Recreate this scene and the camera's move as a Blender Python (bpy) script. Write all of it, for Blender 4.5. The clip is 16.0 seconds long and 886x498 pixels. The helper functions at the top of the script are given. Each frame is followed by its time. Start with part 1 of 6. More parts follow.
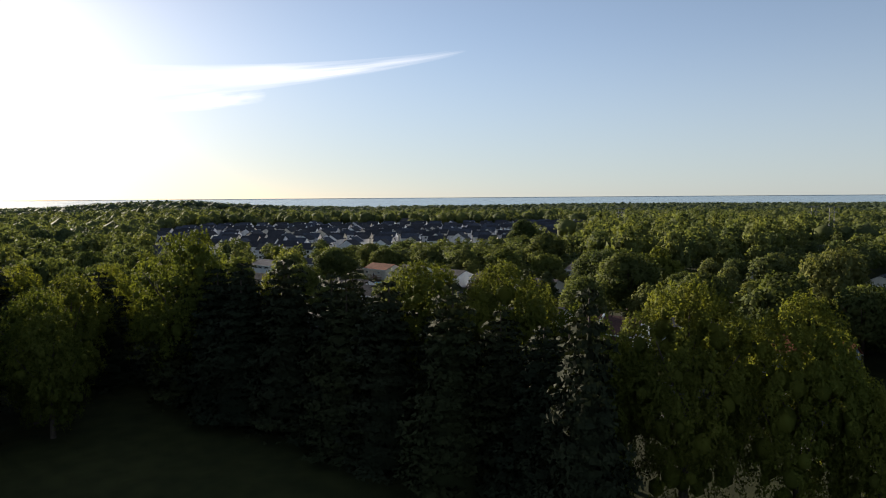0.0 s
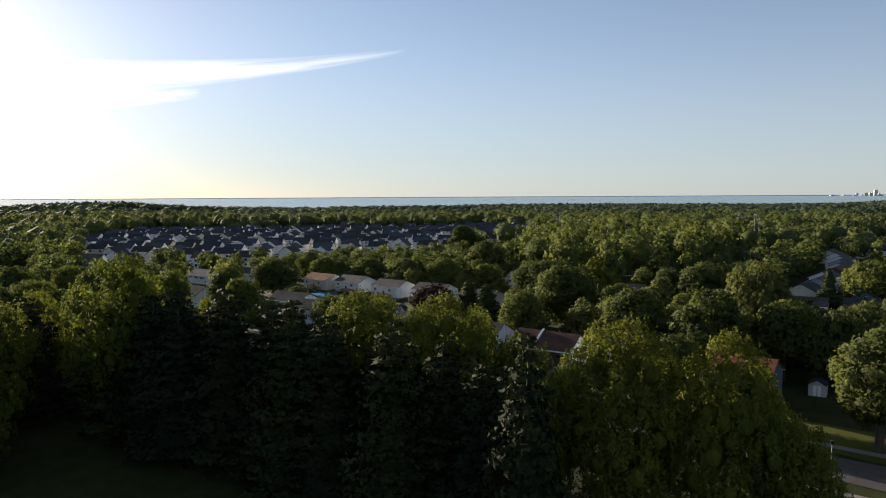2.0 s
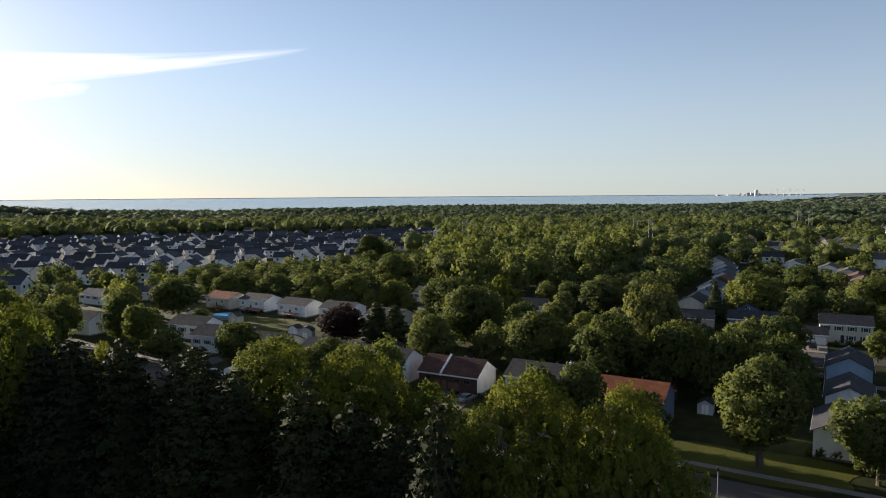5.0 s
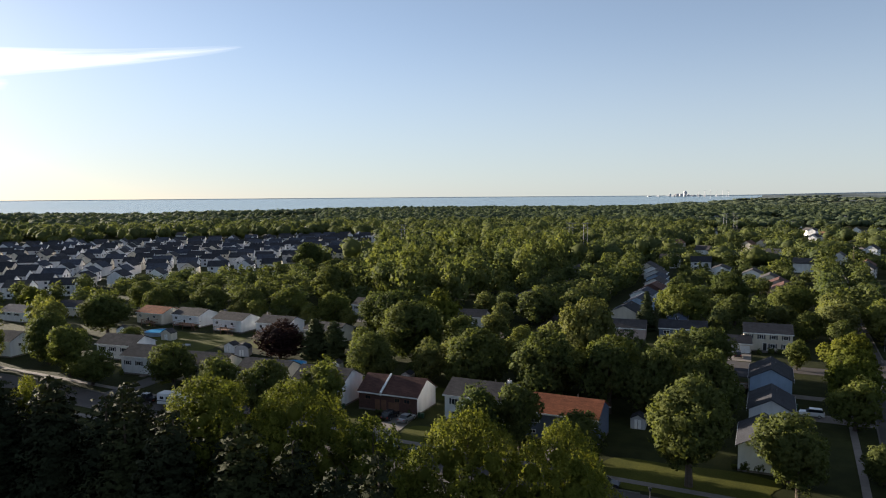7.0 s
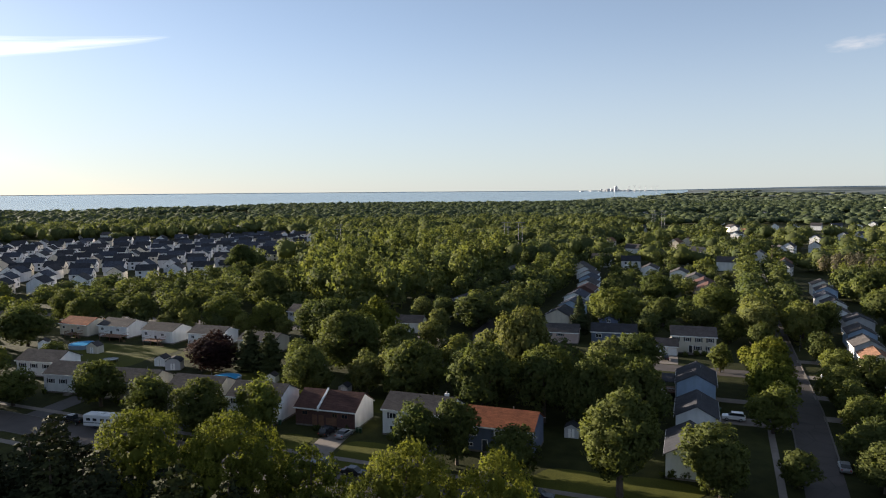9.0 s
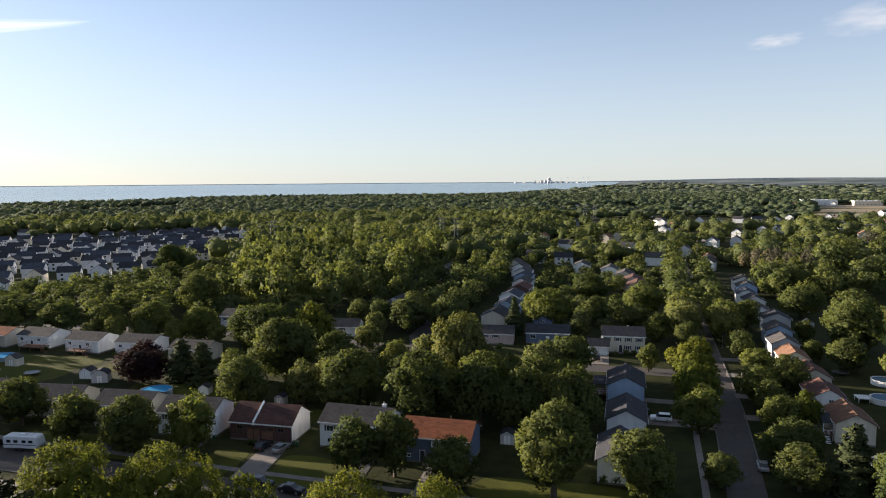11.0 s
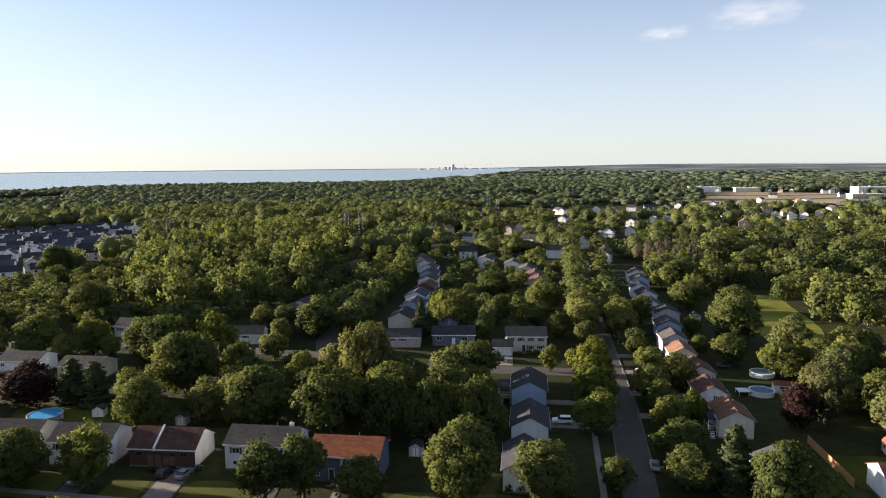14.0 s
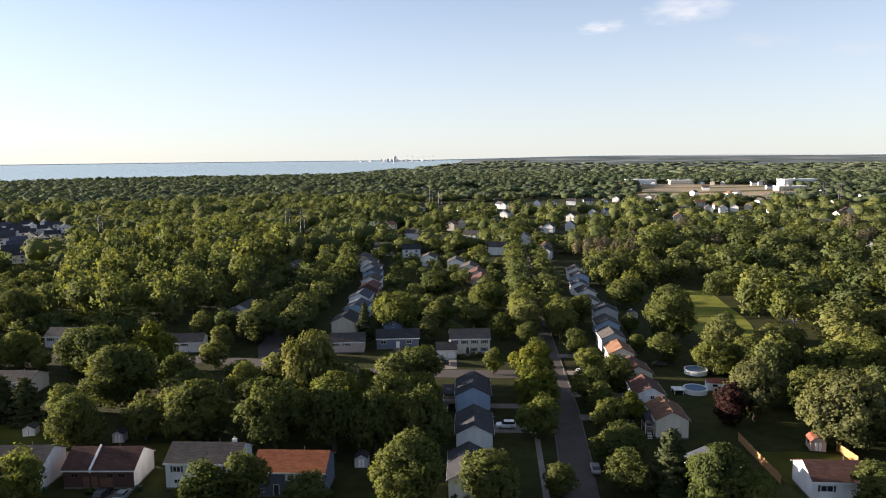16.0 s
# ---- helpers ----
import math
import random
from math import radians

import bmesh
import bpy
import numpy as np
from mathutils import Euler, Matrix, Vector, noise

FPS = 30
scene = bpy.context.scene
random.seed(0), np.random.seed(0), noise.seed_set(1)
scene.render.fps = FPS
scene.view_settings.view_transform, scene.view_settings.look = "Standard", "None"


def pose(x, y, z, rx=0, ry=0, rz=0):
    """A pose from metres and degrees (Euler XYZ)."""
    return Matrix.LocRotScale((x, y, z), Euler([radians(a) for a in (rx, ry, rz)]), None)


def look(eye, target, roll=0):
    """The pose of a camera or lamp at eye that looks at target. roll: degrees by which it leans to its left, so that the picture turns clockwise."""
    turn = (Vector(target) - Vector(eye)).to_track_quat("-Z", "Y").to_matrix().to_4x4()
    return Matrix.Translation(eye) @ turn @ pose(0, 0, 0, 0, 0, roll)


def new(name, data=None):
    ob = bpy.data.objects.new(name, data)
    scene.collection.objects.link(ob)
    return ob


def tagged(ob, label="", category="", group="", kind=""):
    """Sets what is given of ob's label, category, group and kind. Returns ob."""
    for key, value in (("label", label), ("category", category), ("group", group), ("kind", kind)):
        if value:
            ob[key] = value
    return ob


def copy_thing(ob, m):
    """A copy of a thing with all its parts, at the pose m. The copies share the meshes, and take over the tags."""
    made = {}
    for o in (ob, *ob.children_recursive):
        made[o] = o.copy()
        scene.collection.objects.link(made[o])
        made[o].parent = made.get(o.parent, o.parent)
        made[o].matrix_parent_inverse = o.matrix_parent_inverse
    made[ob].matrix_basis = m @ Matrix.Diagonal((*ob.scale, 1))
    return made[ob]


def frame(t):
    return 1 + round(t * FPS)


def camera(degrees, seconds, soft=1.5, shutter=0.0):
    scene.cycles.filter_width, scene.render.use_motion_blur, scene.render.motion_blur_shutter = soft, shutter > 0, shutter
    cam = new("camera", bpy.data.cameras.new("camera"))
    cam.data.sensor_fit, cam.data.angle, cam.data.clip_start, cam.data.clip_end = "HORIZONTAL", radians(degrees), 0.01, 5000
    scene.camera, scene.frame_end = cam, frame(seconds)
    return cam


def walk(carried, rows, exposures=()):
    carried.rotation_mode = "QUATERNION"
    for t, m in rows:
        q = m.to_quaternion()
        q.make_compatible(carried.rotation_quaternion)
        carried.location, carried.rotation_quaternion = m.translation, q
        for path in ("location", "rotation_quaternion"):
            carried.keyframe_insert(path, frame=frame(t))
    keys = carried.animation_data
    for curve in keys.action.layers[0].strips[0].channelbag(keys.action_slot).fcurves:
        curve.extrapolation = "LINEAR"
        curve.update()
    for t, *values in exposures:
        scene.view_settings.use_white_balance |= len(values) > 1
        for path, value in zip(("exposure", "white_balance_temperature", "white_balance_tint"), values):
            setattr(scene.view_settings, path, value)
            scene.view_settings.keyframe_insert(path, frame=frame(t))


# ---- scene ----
cam = camera(64.58, 16.0, soft=1.1)
PATH = [
    (0, pose(-0.62, 1.48, 30.45, 85.821, 0.404, 40.371)),
    (0.5, pose(-0.57, 1.36, 31.42, 85.810, 0.338, 39.238)),
    (1, pose(-0.51, 1.25, 32.38, 85.772, 0.299, 38.039)),
    (1.5, pose(-0.46, 1.15, 33.36, 85.752, 0.301, 36.785)),
    (2, pose(-0.41, 1.04, 34.33, 85.718, 0.301, 35.504)),
    (2.5, pose(-0.36, 0.94, 35.31, 85.686, 0.299, 34.250)),
    (3, pose(-0.32, 0.85, 36.30, 85.652, 0.306, 32.972)),
    (3.5, pose(-0.27, 0.76, 37.28, 85.644, 0.330, 31.674)),
    (4, pose(-0.23, 0.67, 38.27, 85.630, 0.356, 30.413)),
    (6.5, pose(-0.05, 0.27, 43.26, 85.628, 0.433, 24.156)),
    (7, pose(-0.02, 0.20, 44.26, 85.619, 0.426, 22.904)),
    (7.5, pose(0.01, 0.14, 45.26, 85.571, 0.431, 21.661)),
    (8, pose(0.03, 0.08, 46.26, 85.467, 0.436, 20.357)),
    (8.5, pose(0.06, 0.02, 47.26, 85.310, 0.438, 19.028)),
    (9, pose(0.08, -0.03, 48.26, 85.124, 0.434, 17.703)),
    (11.5, pose(0.16, -0.26, 53.25, 84.144, 0.411, 11.161)),
    (12, pose(0.17, -0.29, 54.25, 83.932, 0.426, 9.851)),
    (12.5, pose(0.18, -0.32, 55.24, 83.726, 0.447, 8.550)),
    (13, pose(0.18, -0.35, 56.22, 83.526, 0.463, 7.271)),
    (13.5, pose(0.19, -0.37, 57.21, 83.325, 0.474, 5.985)),
    (14, pose(0.19, -0.40, 58.19, 83.123, 0.484, 4.698)),
    (14.5, pose(0.19, -0.41, 59.17, 82.930, 0.498, 3.451)),
    (15, pose(0.19, -0.43, 60.14, 82.742, 0.518, 2.236)),
    (15.5, pose(0.18, -0.44, 61.11, 82.564, 0.537, 1.098)),
    (16, pose(0.18, -0.44, 62.07, 82.392, 0.545, -0.000)),
]
EXPOSURES = [(0.0, 1.5, 6350, 13), (4.0, 1.62, 6350, 13), (9.0, 1.83, 6400, 14), (16.0, 2.17, 6650, 17)]
walk(cam, PATH, EXPOSURES)

# ---- light ----
SUN_AZ, SUN_EL = -77.5, 9.0          # degrees from +y towards +x, and above the horizon
sun_dir = Vector((math.sin(radians(SUN_AZ)) * math.cos(radians(SUN_EL)),
                  math.cos(radians(SUN_AZ)) * math.cos(radians(SUN_EL)), math.sin(radians(SUN_EL))))
world = bpy.data.worlds.new("sky")
scene.world = world
world.use_nodes = True
wn = world.node_tree.nodes
sky = wn.new("ShaderNodeTexSky")
sky.sky_type, sky.sun_disc = "NISHITA", False
sky.sun_elevation, sky.sun_rotation = radians(SUN_EL), radians(SUN_AZ)
sky.altitude, sky.air_density, sky.dust_density, sky.ozone_density = 200, 0.6, 0.3, 0.9
wn["Background"].inputs["Strength"].default_value = 0.06
haze = wn.new("ShaderNodeMix")            # thin summer haze over the clear sky, denser towards the horizon
haze.data_type = "RGBA"
haze.inputs[7].default_value = (2.74, 3.02, 3.06, 1)
sky_at = wn.new("ShaderNodeTexCoord")
sky_up = wn.new("ShaderNodeSeparateXYZ")
haze_depth = wn.new("ShaderNodeMapRange")
haze_depth.interpolation_type = "SMOOTHSTEP"
haze_depth.inputs["From Min"].default_value, haze_depth.inputs["From Max"].default_value = -0.02, 0.26
haze_depth.inputs["To Min"].default_value, haze_depth.inputs["To Max"].default_value = 0.8, 0.26
world.node_tree.links.new(sky_at.outputs["Generated"], sky_up.inputs[0])
world.node_tree.links.new(sky_up.outputs["Z"], haze_depth.inputs["Value"])
world.node_tree.links.new(haze_depth.outputs["Result"], haze.inputs[0])
world.node_tree.links.new(sky.outputs["Color"], haze.inputs[6])
world.node_tree.links.new(haze.outputs[2], wn["Background"].inputs["Color"])
sun_data = bpy.data.lights.new("sun", "SUN")
sun_data.energy, sun_data.angle, sun_data.color = 4.8, radians(0.5), (1.0, 0.88, 0.7)
sun = new("sun", sun_data)
sun.matrix_world = look(Vector((0, 0, 300)) + sun_dir * 100, (0, 0, 300))


# ---- materials ----
def shader(name):
    m = bpy.data.materials.new(name)
    m.use_nodes = True
    nt = m.node_tree
    return m, nt, nt.nodes, nt.links, nt.nodes["Principled BSDF"]


def ramp(nt, fac, cols):
    r = nt.nodes.new("ShaderNodeValToRGB")
    el = r.color_ramp.elements
    while len(el) < len(cols):
        el.new(0.5)
    for e, (p, c) in zip(el, cols):
        e.position, e.color = p, (*c, 1)
    nt.links.new(fac, r.inputs["Fac"])
    return r.outputs["Color"]


def noise_of(nt, scale, detail=4, coord="Object", stretch=None):
    tc = nt.nodes.new("ShaderNodeTexCoord")
    n = nt.nodes.new("ShaderNodeTexNoise")
    n.inputs["Scale"].default_value, n.inputs["Detail"].default_value = scale, detail
    src = tc.outputs[coord]
    if stretch:
        mp = nt.nodes.new("ShaderNodeMapping")
        mp.inputs["Scale"].default_value = stretch
        nt.links.new(src, mp.inputs["Vector"])
        src = mp.outputs["Vector"]
    nt.links.new(src, n.inputs["Vector"])
    return n.outputs["Fac"]


def mixed(nt, fac, a, b, mode="MIX"):
    m = nt.nodes.new("ShaderNodeMix")
    m.data_type, m.blend_type = "RGBA", mode
    for sock, v in ((m.inputs[0], fac), (m.inputs[6], a), (m.inputs[7], b)):
        if isinstance(v, (int, float)):
            sock.default_value = v
        elif isinstance(v, tuple):
            sock.default_value = (*v, 1)
        else:
            nt.links.new(v, sock)
    return m.outputs[2]


def bumped(nt, bsdf, height, strength=0.3, distance=0.02):
    b = nt.nodes.new("ShaderNodeBump")
    b.inputs["Strength"].default_value, b.inputs["Distance"].default_value = strength, distance
    nt.links.new(height, b.inputs["Height"])
    nt.links.new(b.outputs["Normal"], bsdf.inputs["Normal"])


def plain(name, col, rough=0.6, metal=0.0, vary=0.18, scale=1.5, grain=14.0):
    """A surface with a broad stain and a fine grain."""
    m, nt, nodes, links, b = shader(name)
    dark = tuple(c * (1 - vary) for c in col)
    light = tuple(min(1, c * (1 + vary * 0.6)) for c in col)
    broad = ramp(nt, noise_of(nt, scale), [(0.3, dark), (0.7, light)])
    fine = noise_of(nt, grain, 2)
    links.new(mixed(nt, 0.16, broad, ramp(nt, fine, [(0.35, dark), (0.65, light)])), b.inputs["Base Color"])
    b.inputs["Roughness"].default_value, b.inputs["Metallic"].default_value = rough, metal
    bumped(nt, b, fine, 0.15, 0.01)
    return m


def siding(name, col, step=0.2):
    """Clapboards: level laps with a slight dirt streak."""
    m, nt, nodes, links, b = shader(name)
    tc = nodes.new("ShaderNodeTexCoord")
    sep = nodes.new("ShaderNodeSeparateXYZ")
    links.new(tc.outputs["Object"], sep.inputs[0])
    lap = nodes.new("ShaderNodeMath")
    lap.operation = "DIVIDE"
    links.new(sep.outputs["Z"], lap.inputs[0])
    lap.inputs[1].default_value = step
    fr = nodes.new("ShaderNodeMath")
    fr.operation = "FRACT"
    links.new(lap.outputs[0], fr.inputs[0])
    dirt = noise_of(nt, 0.7, 5, stretch=(1, 1, 0.25))
    dark = tuple(c * 0.8 for c in col)
    links.new(ramp(nt, dirt, [(0.3, dark), (0.6, col)]), b.inputs["Base Color"])
    b.inputs["Roughness"].default_value = 0.55
    bumped(nt, b, fr.outputs[0], 0.6, 0.02)
    return m


def shingles(name, col):
    m, nt, nodes, links, b = shader(name)
    br = nodes.new("ShaderNodeTexBrick")
    tc = nodes.new("ShaderNodeTexCoord")
    links.new(tc.outputs["Object"], br.inputs["Vector"])
    br.inputs["Scale"].default_value = 1.0
    br.inputs["Brick Width"].default_value, br.inputs["Row Height"].default_value = 0.9, 0.16
    br.inputs["Mortar Size"].default_value = 0.012
    br.inputs["Color1"].default_value = (*(c * 0.8 for c in col), 1)
    br.inputs["Color2"].default_value = (*(c * 1.25 for c in col), 1)
    br.inputs["Mortar"].default_value = (*(c * 0.5 for c in col), 1)
    info = nodes.new("ShaderNodeObjectInfo")
    stain = ramp(nt, noise_of(nt, 0.45, 5), [(0.3, (0.72, 0.72, 0.72)), (0.7, (1.12, 1.1, 1.08))])
    c = mixed(nt, 1.0, br.outputs["Color"], stain, "MULTIPLY")
    tone = ramp(nt, info.outputs["Random"], [(0, (0.8, 0.8, 0.82)), (1, (1.15, 1.12, 1.1))])
    links.new(mixed(nt, 1.0, c, tone, "MULTIPLY"), b.inputs["Base Color"])
    b.inputs["Roughness"].default_value = 0.95
    b.inputs["Specular IOR Level"].default_value = 0.2
    bumped(nt, b, noise_of(nt, 22, 2), 0.4, 0.02)
    return m


def foliage(name, dark, light, glow=0.35):
    """Leaves: hue by tree, by clump and by patch; part of the light passes through."""
    m, nt, nodes, links, b = shader(name)
    geo = nodes.new("ShaderNodeNewGeometry")
    info = nodes.new("ShaderNodeObjectInfo")
    col = ramp(nt, geo.outputs["Random Per Island"], [(0.0, dark), (1.0, light)])
    patch = ramp(nt, noise_of(nt, 0.5, 3), [(0.3, (0.82, 0.84, 0.8)), (0.7, (1.18, 1.15, 1.08))])
    col = mixed(nt, 1.0, col, patch, "MULTIPLY")
    stand = ramp(nt, noise_of(nt, 0.055, 1), [(0.3, (0.72, 0.8, 0.85)), (0.5, (1.0, 1.0, 1.0)), (0.68, (1.25, 1.2, 0.95))])
    col = mixed(nt, 1.0, col, stand, "MULTIPLY")
    tree = ramp(nt, info.outputs["Random"], [(0.0, (0.7, 0.78, 0.8)), (0.55, (1.0, 1.0, 1.0)), (1.0, (1.3, 1.28, 1.0))])
    col = mixed(nt, 1.0, col, tree, "MULTIPLY")
    links.new(col, b.inputs["Base Color"])
    b.inputs["Roughness"].default_value = 0.85
    b.inputs["Specular IOR Level"].default_value = 0.06
    tr = nodes.new("ShaderNodeBsdfTranslucent")
    warm = mixed(nt, 1.0, col, (1.4, 1.4, 0.75), "MULTIPLY")
    links.new(warm, tr.inputs["Color"])
    mx = nodes.new("ShaderNodeMixShader")
    mx.inputs[0].default_value = glow
    links.new(b.outputs[0], mx.inputs[1])
    links.new(tr.outputs[0], mx.inputs[2])
    links.new(mx.outputs[0], nodes["Material Output"].inputs["Surface"])
    return m


def ground_material():
    m, nt, nodes, links, b = shader("grass")
    broad = ramp(nt, noise_of(nt, 0.02, 6), [(0.3, (0.018, 0.021, 0.007)), (0.55, (0.03, 0.034, 0.011)), (0.75, (0.05, 0.052, 0.016))])
    mid = ramp(nt, noise_of(nt, 0.35, 6), [(0.3, (0.7, 0.72, 0.7)), (0.7, (1.2, 1.18, 1.1))])
    links.new(mixed(nt, 1.0, broad, mid, "MULTIPLY"), b.inputs["Base Color"])
    b.inputs["Roughness"].default_value = 1.0
    b.inputs["Specular IOR Level"].default_value = 0.1
    bumped(nt, b, noise_of(nt, 6, 4), 0.6, 0.08)
    return m


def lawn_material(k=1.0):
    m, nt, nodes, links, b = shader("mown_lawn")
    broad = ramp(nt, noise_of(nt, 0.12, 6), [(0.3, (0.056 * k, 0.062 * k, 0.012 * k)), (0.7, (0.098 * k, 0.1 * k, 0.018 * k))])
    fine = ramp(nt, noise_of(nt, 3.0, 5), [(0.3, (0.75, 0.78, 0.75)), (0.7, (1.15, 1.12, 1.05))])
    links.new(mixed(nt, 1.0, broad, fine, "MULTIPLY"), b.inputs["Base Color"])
    b.inputs["Roughness"].default_value = 1.0
    b.inputs["Specular IOR Level"].default_value = 0.1
    bumped(nt, b, noise_of(nt, 9, 4), 0.5, 0.05)
    return m


def asphalt_material(name, col):
    m, nt, nodes, links, b = shader(name)
    base = ramp(nt, noise_of(nt, 0.25, 6), [(0.3, tuple(c * 0.75 for c in col)), (0.7, tuple(c * 1.2 for c in col))])
    v = nodes.new("ShaderNodeTexVoronoi")
    v.feature = "DISTANCE_TO_EDGE"
    v.inputs["Scale"].default_value = 0.14
    tc = nodes.new("ShaderNodeTexCoord")
    links.new(tc.outputs["Object"], v.inputs["Vector"])
    crack = ramp(nt, v.outputs["Distance"], [(0.0, (0.45, 0.45, 0.45)), (0.012, (1, 1, 1))])
    links.new(mixed(nt, 1.0, base, crack, "MULTIPLY"), b.inputs["Base Color"])
    b.inputs["Roughness"].default_value = 0.8
    bumped(nt, b, noise_of(nt, 40, 2), 0.3, 0.01)
    return m


def water_material(name, col, rough, wave, spec=0.5, wave_height=0.35):
    m, nt, nodes, links, b = shader(name)
    links.new(ramp(nt, noise_of(nt, 0.004, 4, stretch=(0.4, 2, 1)), [(0.3, tuple(c * 0.85 for c in col)), (0.7, col)]), b.inputs["Base Color"])
    b.inputs["Roughness"].default_value = rough
    b.inputs["IOR"].default_value = 1.33
    b.inputs["Specular IOR Level"].default_value = spec
    bumped(nt, b, noise_of(nt, wave, 4), wave_height, 0.4)
    return m


def glass_material():
    m, nt, nodes, links, b = shader("window_glass")
    b.inputs["Base Color"].default_value = (0.02, 0.025, 0.03, 1)
    b.inputs["Roughness"].default_value = 0.06
    b.inputs["Specular IOR Level"].default_value = 0.6
    return m


def cloud_material(name, strength, scale, lo, hi):
    """A thin cloud: white vapour that thins out to nothing at its torn edge."""
    m, nt, nodes, links, b = shader(name)
    nodes.remove(b)
    tc = nodes.new("ShaderNodeTexCoord")
    uv = nodes.new("ShaderNodeSeparateXYZ")
    links.new(tc.outputs["UV"], uv.inputs[0])
    n = noise_of(nt, scale[2], 6, "UV", (scale[0], scale[1], 1))

    def tent(sock):
        a = nodes.new("ShaderNodeMath")
        a.operation = "PINGPONG"
        a.inputs[1].default_value = 0.5
        links.new(sock, a.inputs[0])
        return a.outputs[0]
    mul = nodes.new("ShaderNodeMath")
    mul.operation = "MULTIPLY"
    links.new(tent(uv.outputs["X"]), mul.inputs[0])
    links.new(tent(uv.outputs["Y"]), mul.inputs[1])
    edge = nodes.new("ShaderNodeMath")
    edge.operation = "POWER"
    edge.inputs[1].default_value = 0.5
    links.new(mul.outputs[0], edge.inputs[0])
    body = nodes.new("ShaderNodeMath")
    body.operation = "MULTIPLY"
    links.new(n, body.inputs[0])
    links.new(edge.outputs[0], body.inputs[1])
    fac = ramp(nt, body.outputs[0], [(lo, (0, 0, 0)), (hi, (1, 1, 1))])
    # the vapour gives off its own glow in place of sunlight on it
    e = nodes.new("ShaderNodeEmission")
    e.inputs["Color"].default_value, e.inputs["Strength"].default_value = (1.0, 0.97, 0.94, 1), strength
    t = nodes.new("ShaderNodeBsdfTransparent")
    mx = nodes.new("ShaderNodeMixShader")
    links.new(fac, mx.inputs[0])
    links.new(t.outputs[0], mx.inputs[1])
    links.new(e.outputs[0], mx.inputs[2])
    links.new(mx.outputs[0], nodes["Material Output"].inputs["Surface"])
    return m


M = dict(
    # park is the lawn again, brightened: sunlight put into its colour
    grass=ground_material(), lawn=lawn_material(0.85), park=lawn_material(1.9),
    asphalt=asphalt_material("asphalt", (0.05, 0.041, 0.038)), drive=asphalt_material("driveway_asphalt", (0.05, 0.046, 0.046)),
    concrete=plain("concrete", (0.17, 0.146, 0.128), 0.9, vary=0.25, scale=0.6), kerb=plain("kerb_concrete", (0.11, 0.1, 0.09), 0.9),
    lake=water_material("lake_water", (0.16, 0.24, 0.28), 0.22, 0.05, wave_height=0.12), pool=water_material("pool_water", (0.045, 0.27, 0.5), 0.55, 1.5, 0.06),
    pool_grey=water_material("dull_pool_water", (0.1, 0.17, 0.25), 0.5, 1.5, 0.1),
    glass=glass_material(), white=plain("white_trim", (0.78, 0.78, 0.77), 0.5, vary=0.06),
    black=plain("black_paint", (0.02, 0.02, 0.022), 0.4), navy_trim=plain("dark_shutter", (0.03, 0.035, 0.05), 0.5),
    bark=plain("bark", (0.075, 0.055, 0.04), 0.95, vary=0.4, scale=2.0), dead=plain("bleached_wood", (0.26, 0.23, 0.2), 0.9, vary=0.25),
    brick=plain("red_brick", (0.1, 0.05, 0.042), 0.9, vary=0.3, scale=3), timber=plain("fence_timber", (0.36, 0.2, 0.08), 0.8, vary=0.25),
    deck=plain("deck_timber", (0.2, 0.1, 0.06), 0.8, vary=0.3), galv=plain("galvanised_steel", (0.2, 0.2, 0.21), 0.55, 0.5),
    pool_steel=plain("pool_steel_wall", (0.22, 0.27, 0.34), 0.6),
    rubber=plain("tyre_rubber", (0.02, 0.02, 0.02), 0.85), chrome=plain("alloy", (0.6, 0.6, 0.62), 0.3, 0.9),
    leaf=foliage("broad_leaves", (0.064, 0.076, 0.029), (0.104, 0.118, 0.039), 0.34),
    maple=foliage("maple_leaves", (0.09, 0.099, 0.021), (0.14, 0.148, 0.03), 0.38),
    pale=foliage("pale_leaves", (0.122, 0.13, 0.052), (0.18, 0.185, 0.066), 0.38),
    silver=foliage("grey_green_leaves", (0.07, 0.077, 0.039), (0.11, 0.116, 0.052), 0.32),
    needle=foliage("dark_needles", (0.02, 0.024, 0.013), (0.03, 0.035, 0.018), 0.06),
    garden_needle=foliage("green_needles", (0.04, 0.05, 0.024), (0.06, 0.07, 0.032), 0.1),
    purple=foliage("purple_leaves", (0.016, 0.009, 0.01), (0.038, 0.018, 0.019), 0.2),
    wood=foliage("woodland_leaves", (0.086, 0.097, 0.043), (0.134, 0.144, 0.056), 0.36),
    # greyer, bluer greens: distance haze put into the leaf colours
    far_wood=foliage("hazed_leaves", (0.062, 0.077, 0.048), (0.09, 0.106, 0.06), 0.25),
    plain_wood=foliage("haze_blue_leaves", (0.052, 0.066, 0.058), (0.07, 0.084, 0.07), 0.15),
    dry=foliage("dry_twigs", (0.1, 0.083, 0.058), (0.155, 0.13, 0.1), 0.2),
)
WALL = dict(white=siding("white_siding", (0.78, 0.78, 0.77)), estate=siding("pale_grey_siding", (0.64, 0.64, 0.65)), cream=siding("cream_siding", (0.62, 0.56, 0.46)), blue=siding("blue_grey_siding", (0.3, 0.4, 0.54)),
            navy=siding("slate_blue_siding", (0.1, 0.13, 0.2)), grey=siding("grey_siding", (0.48, 0.48, 0.5)), tan=siding("tan_siding", (0.46, 0.38, 0.3)),
            brick=M["brick"], pink=siding("pale_pink_siding", (0.55, 0.42, 0.38)))
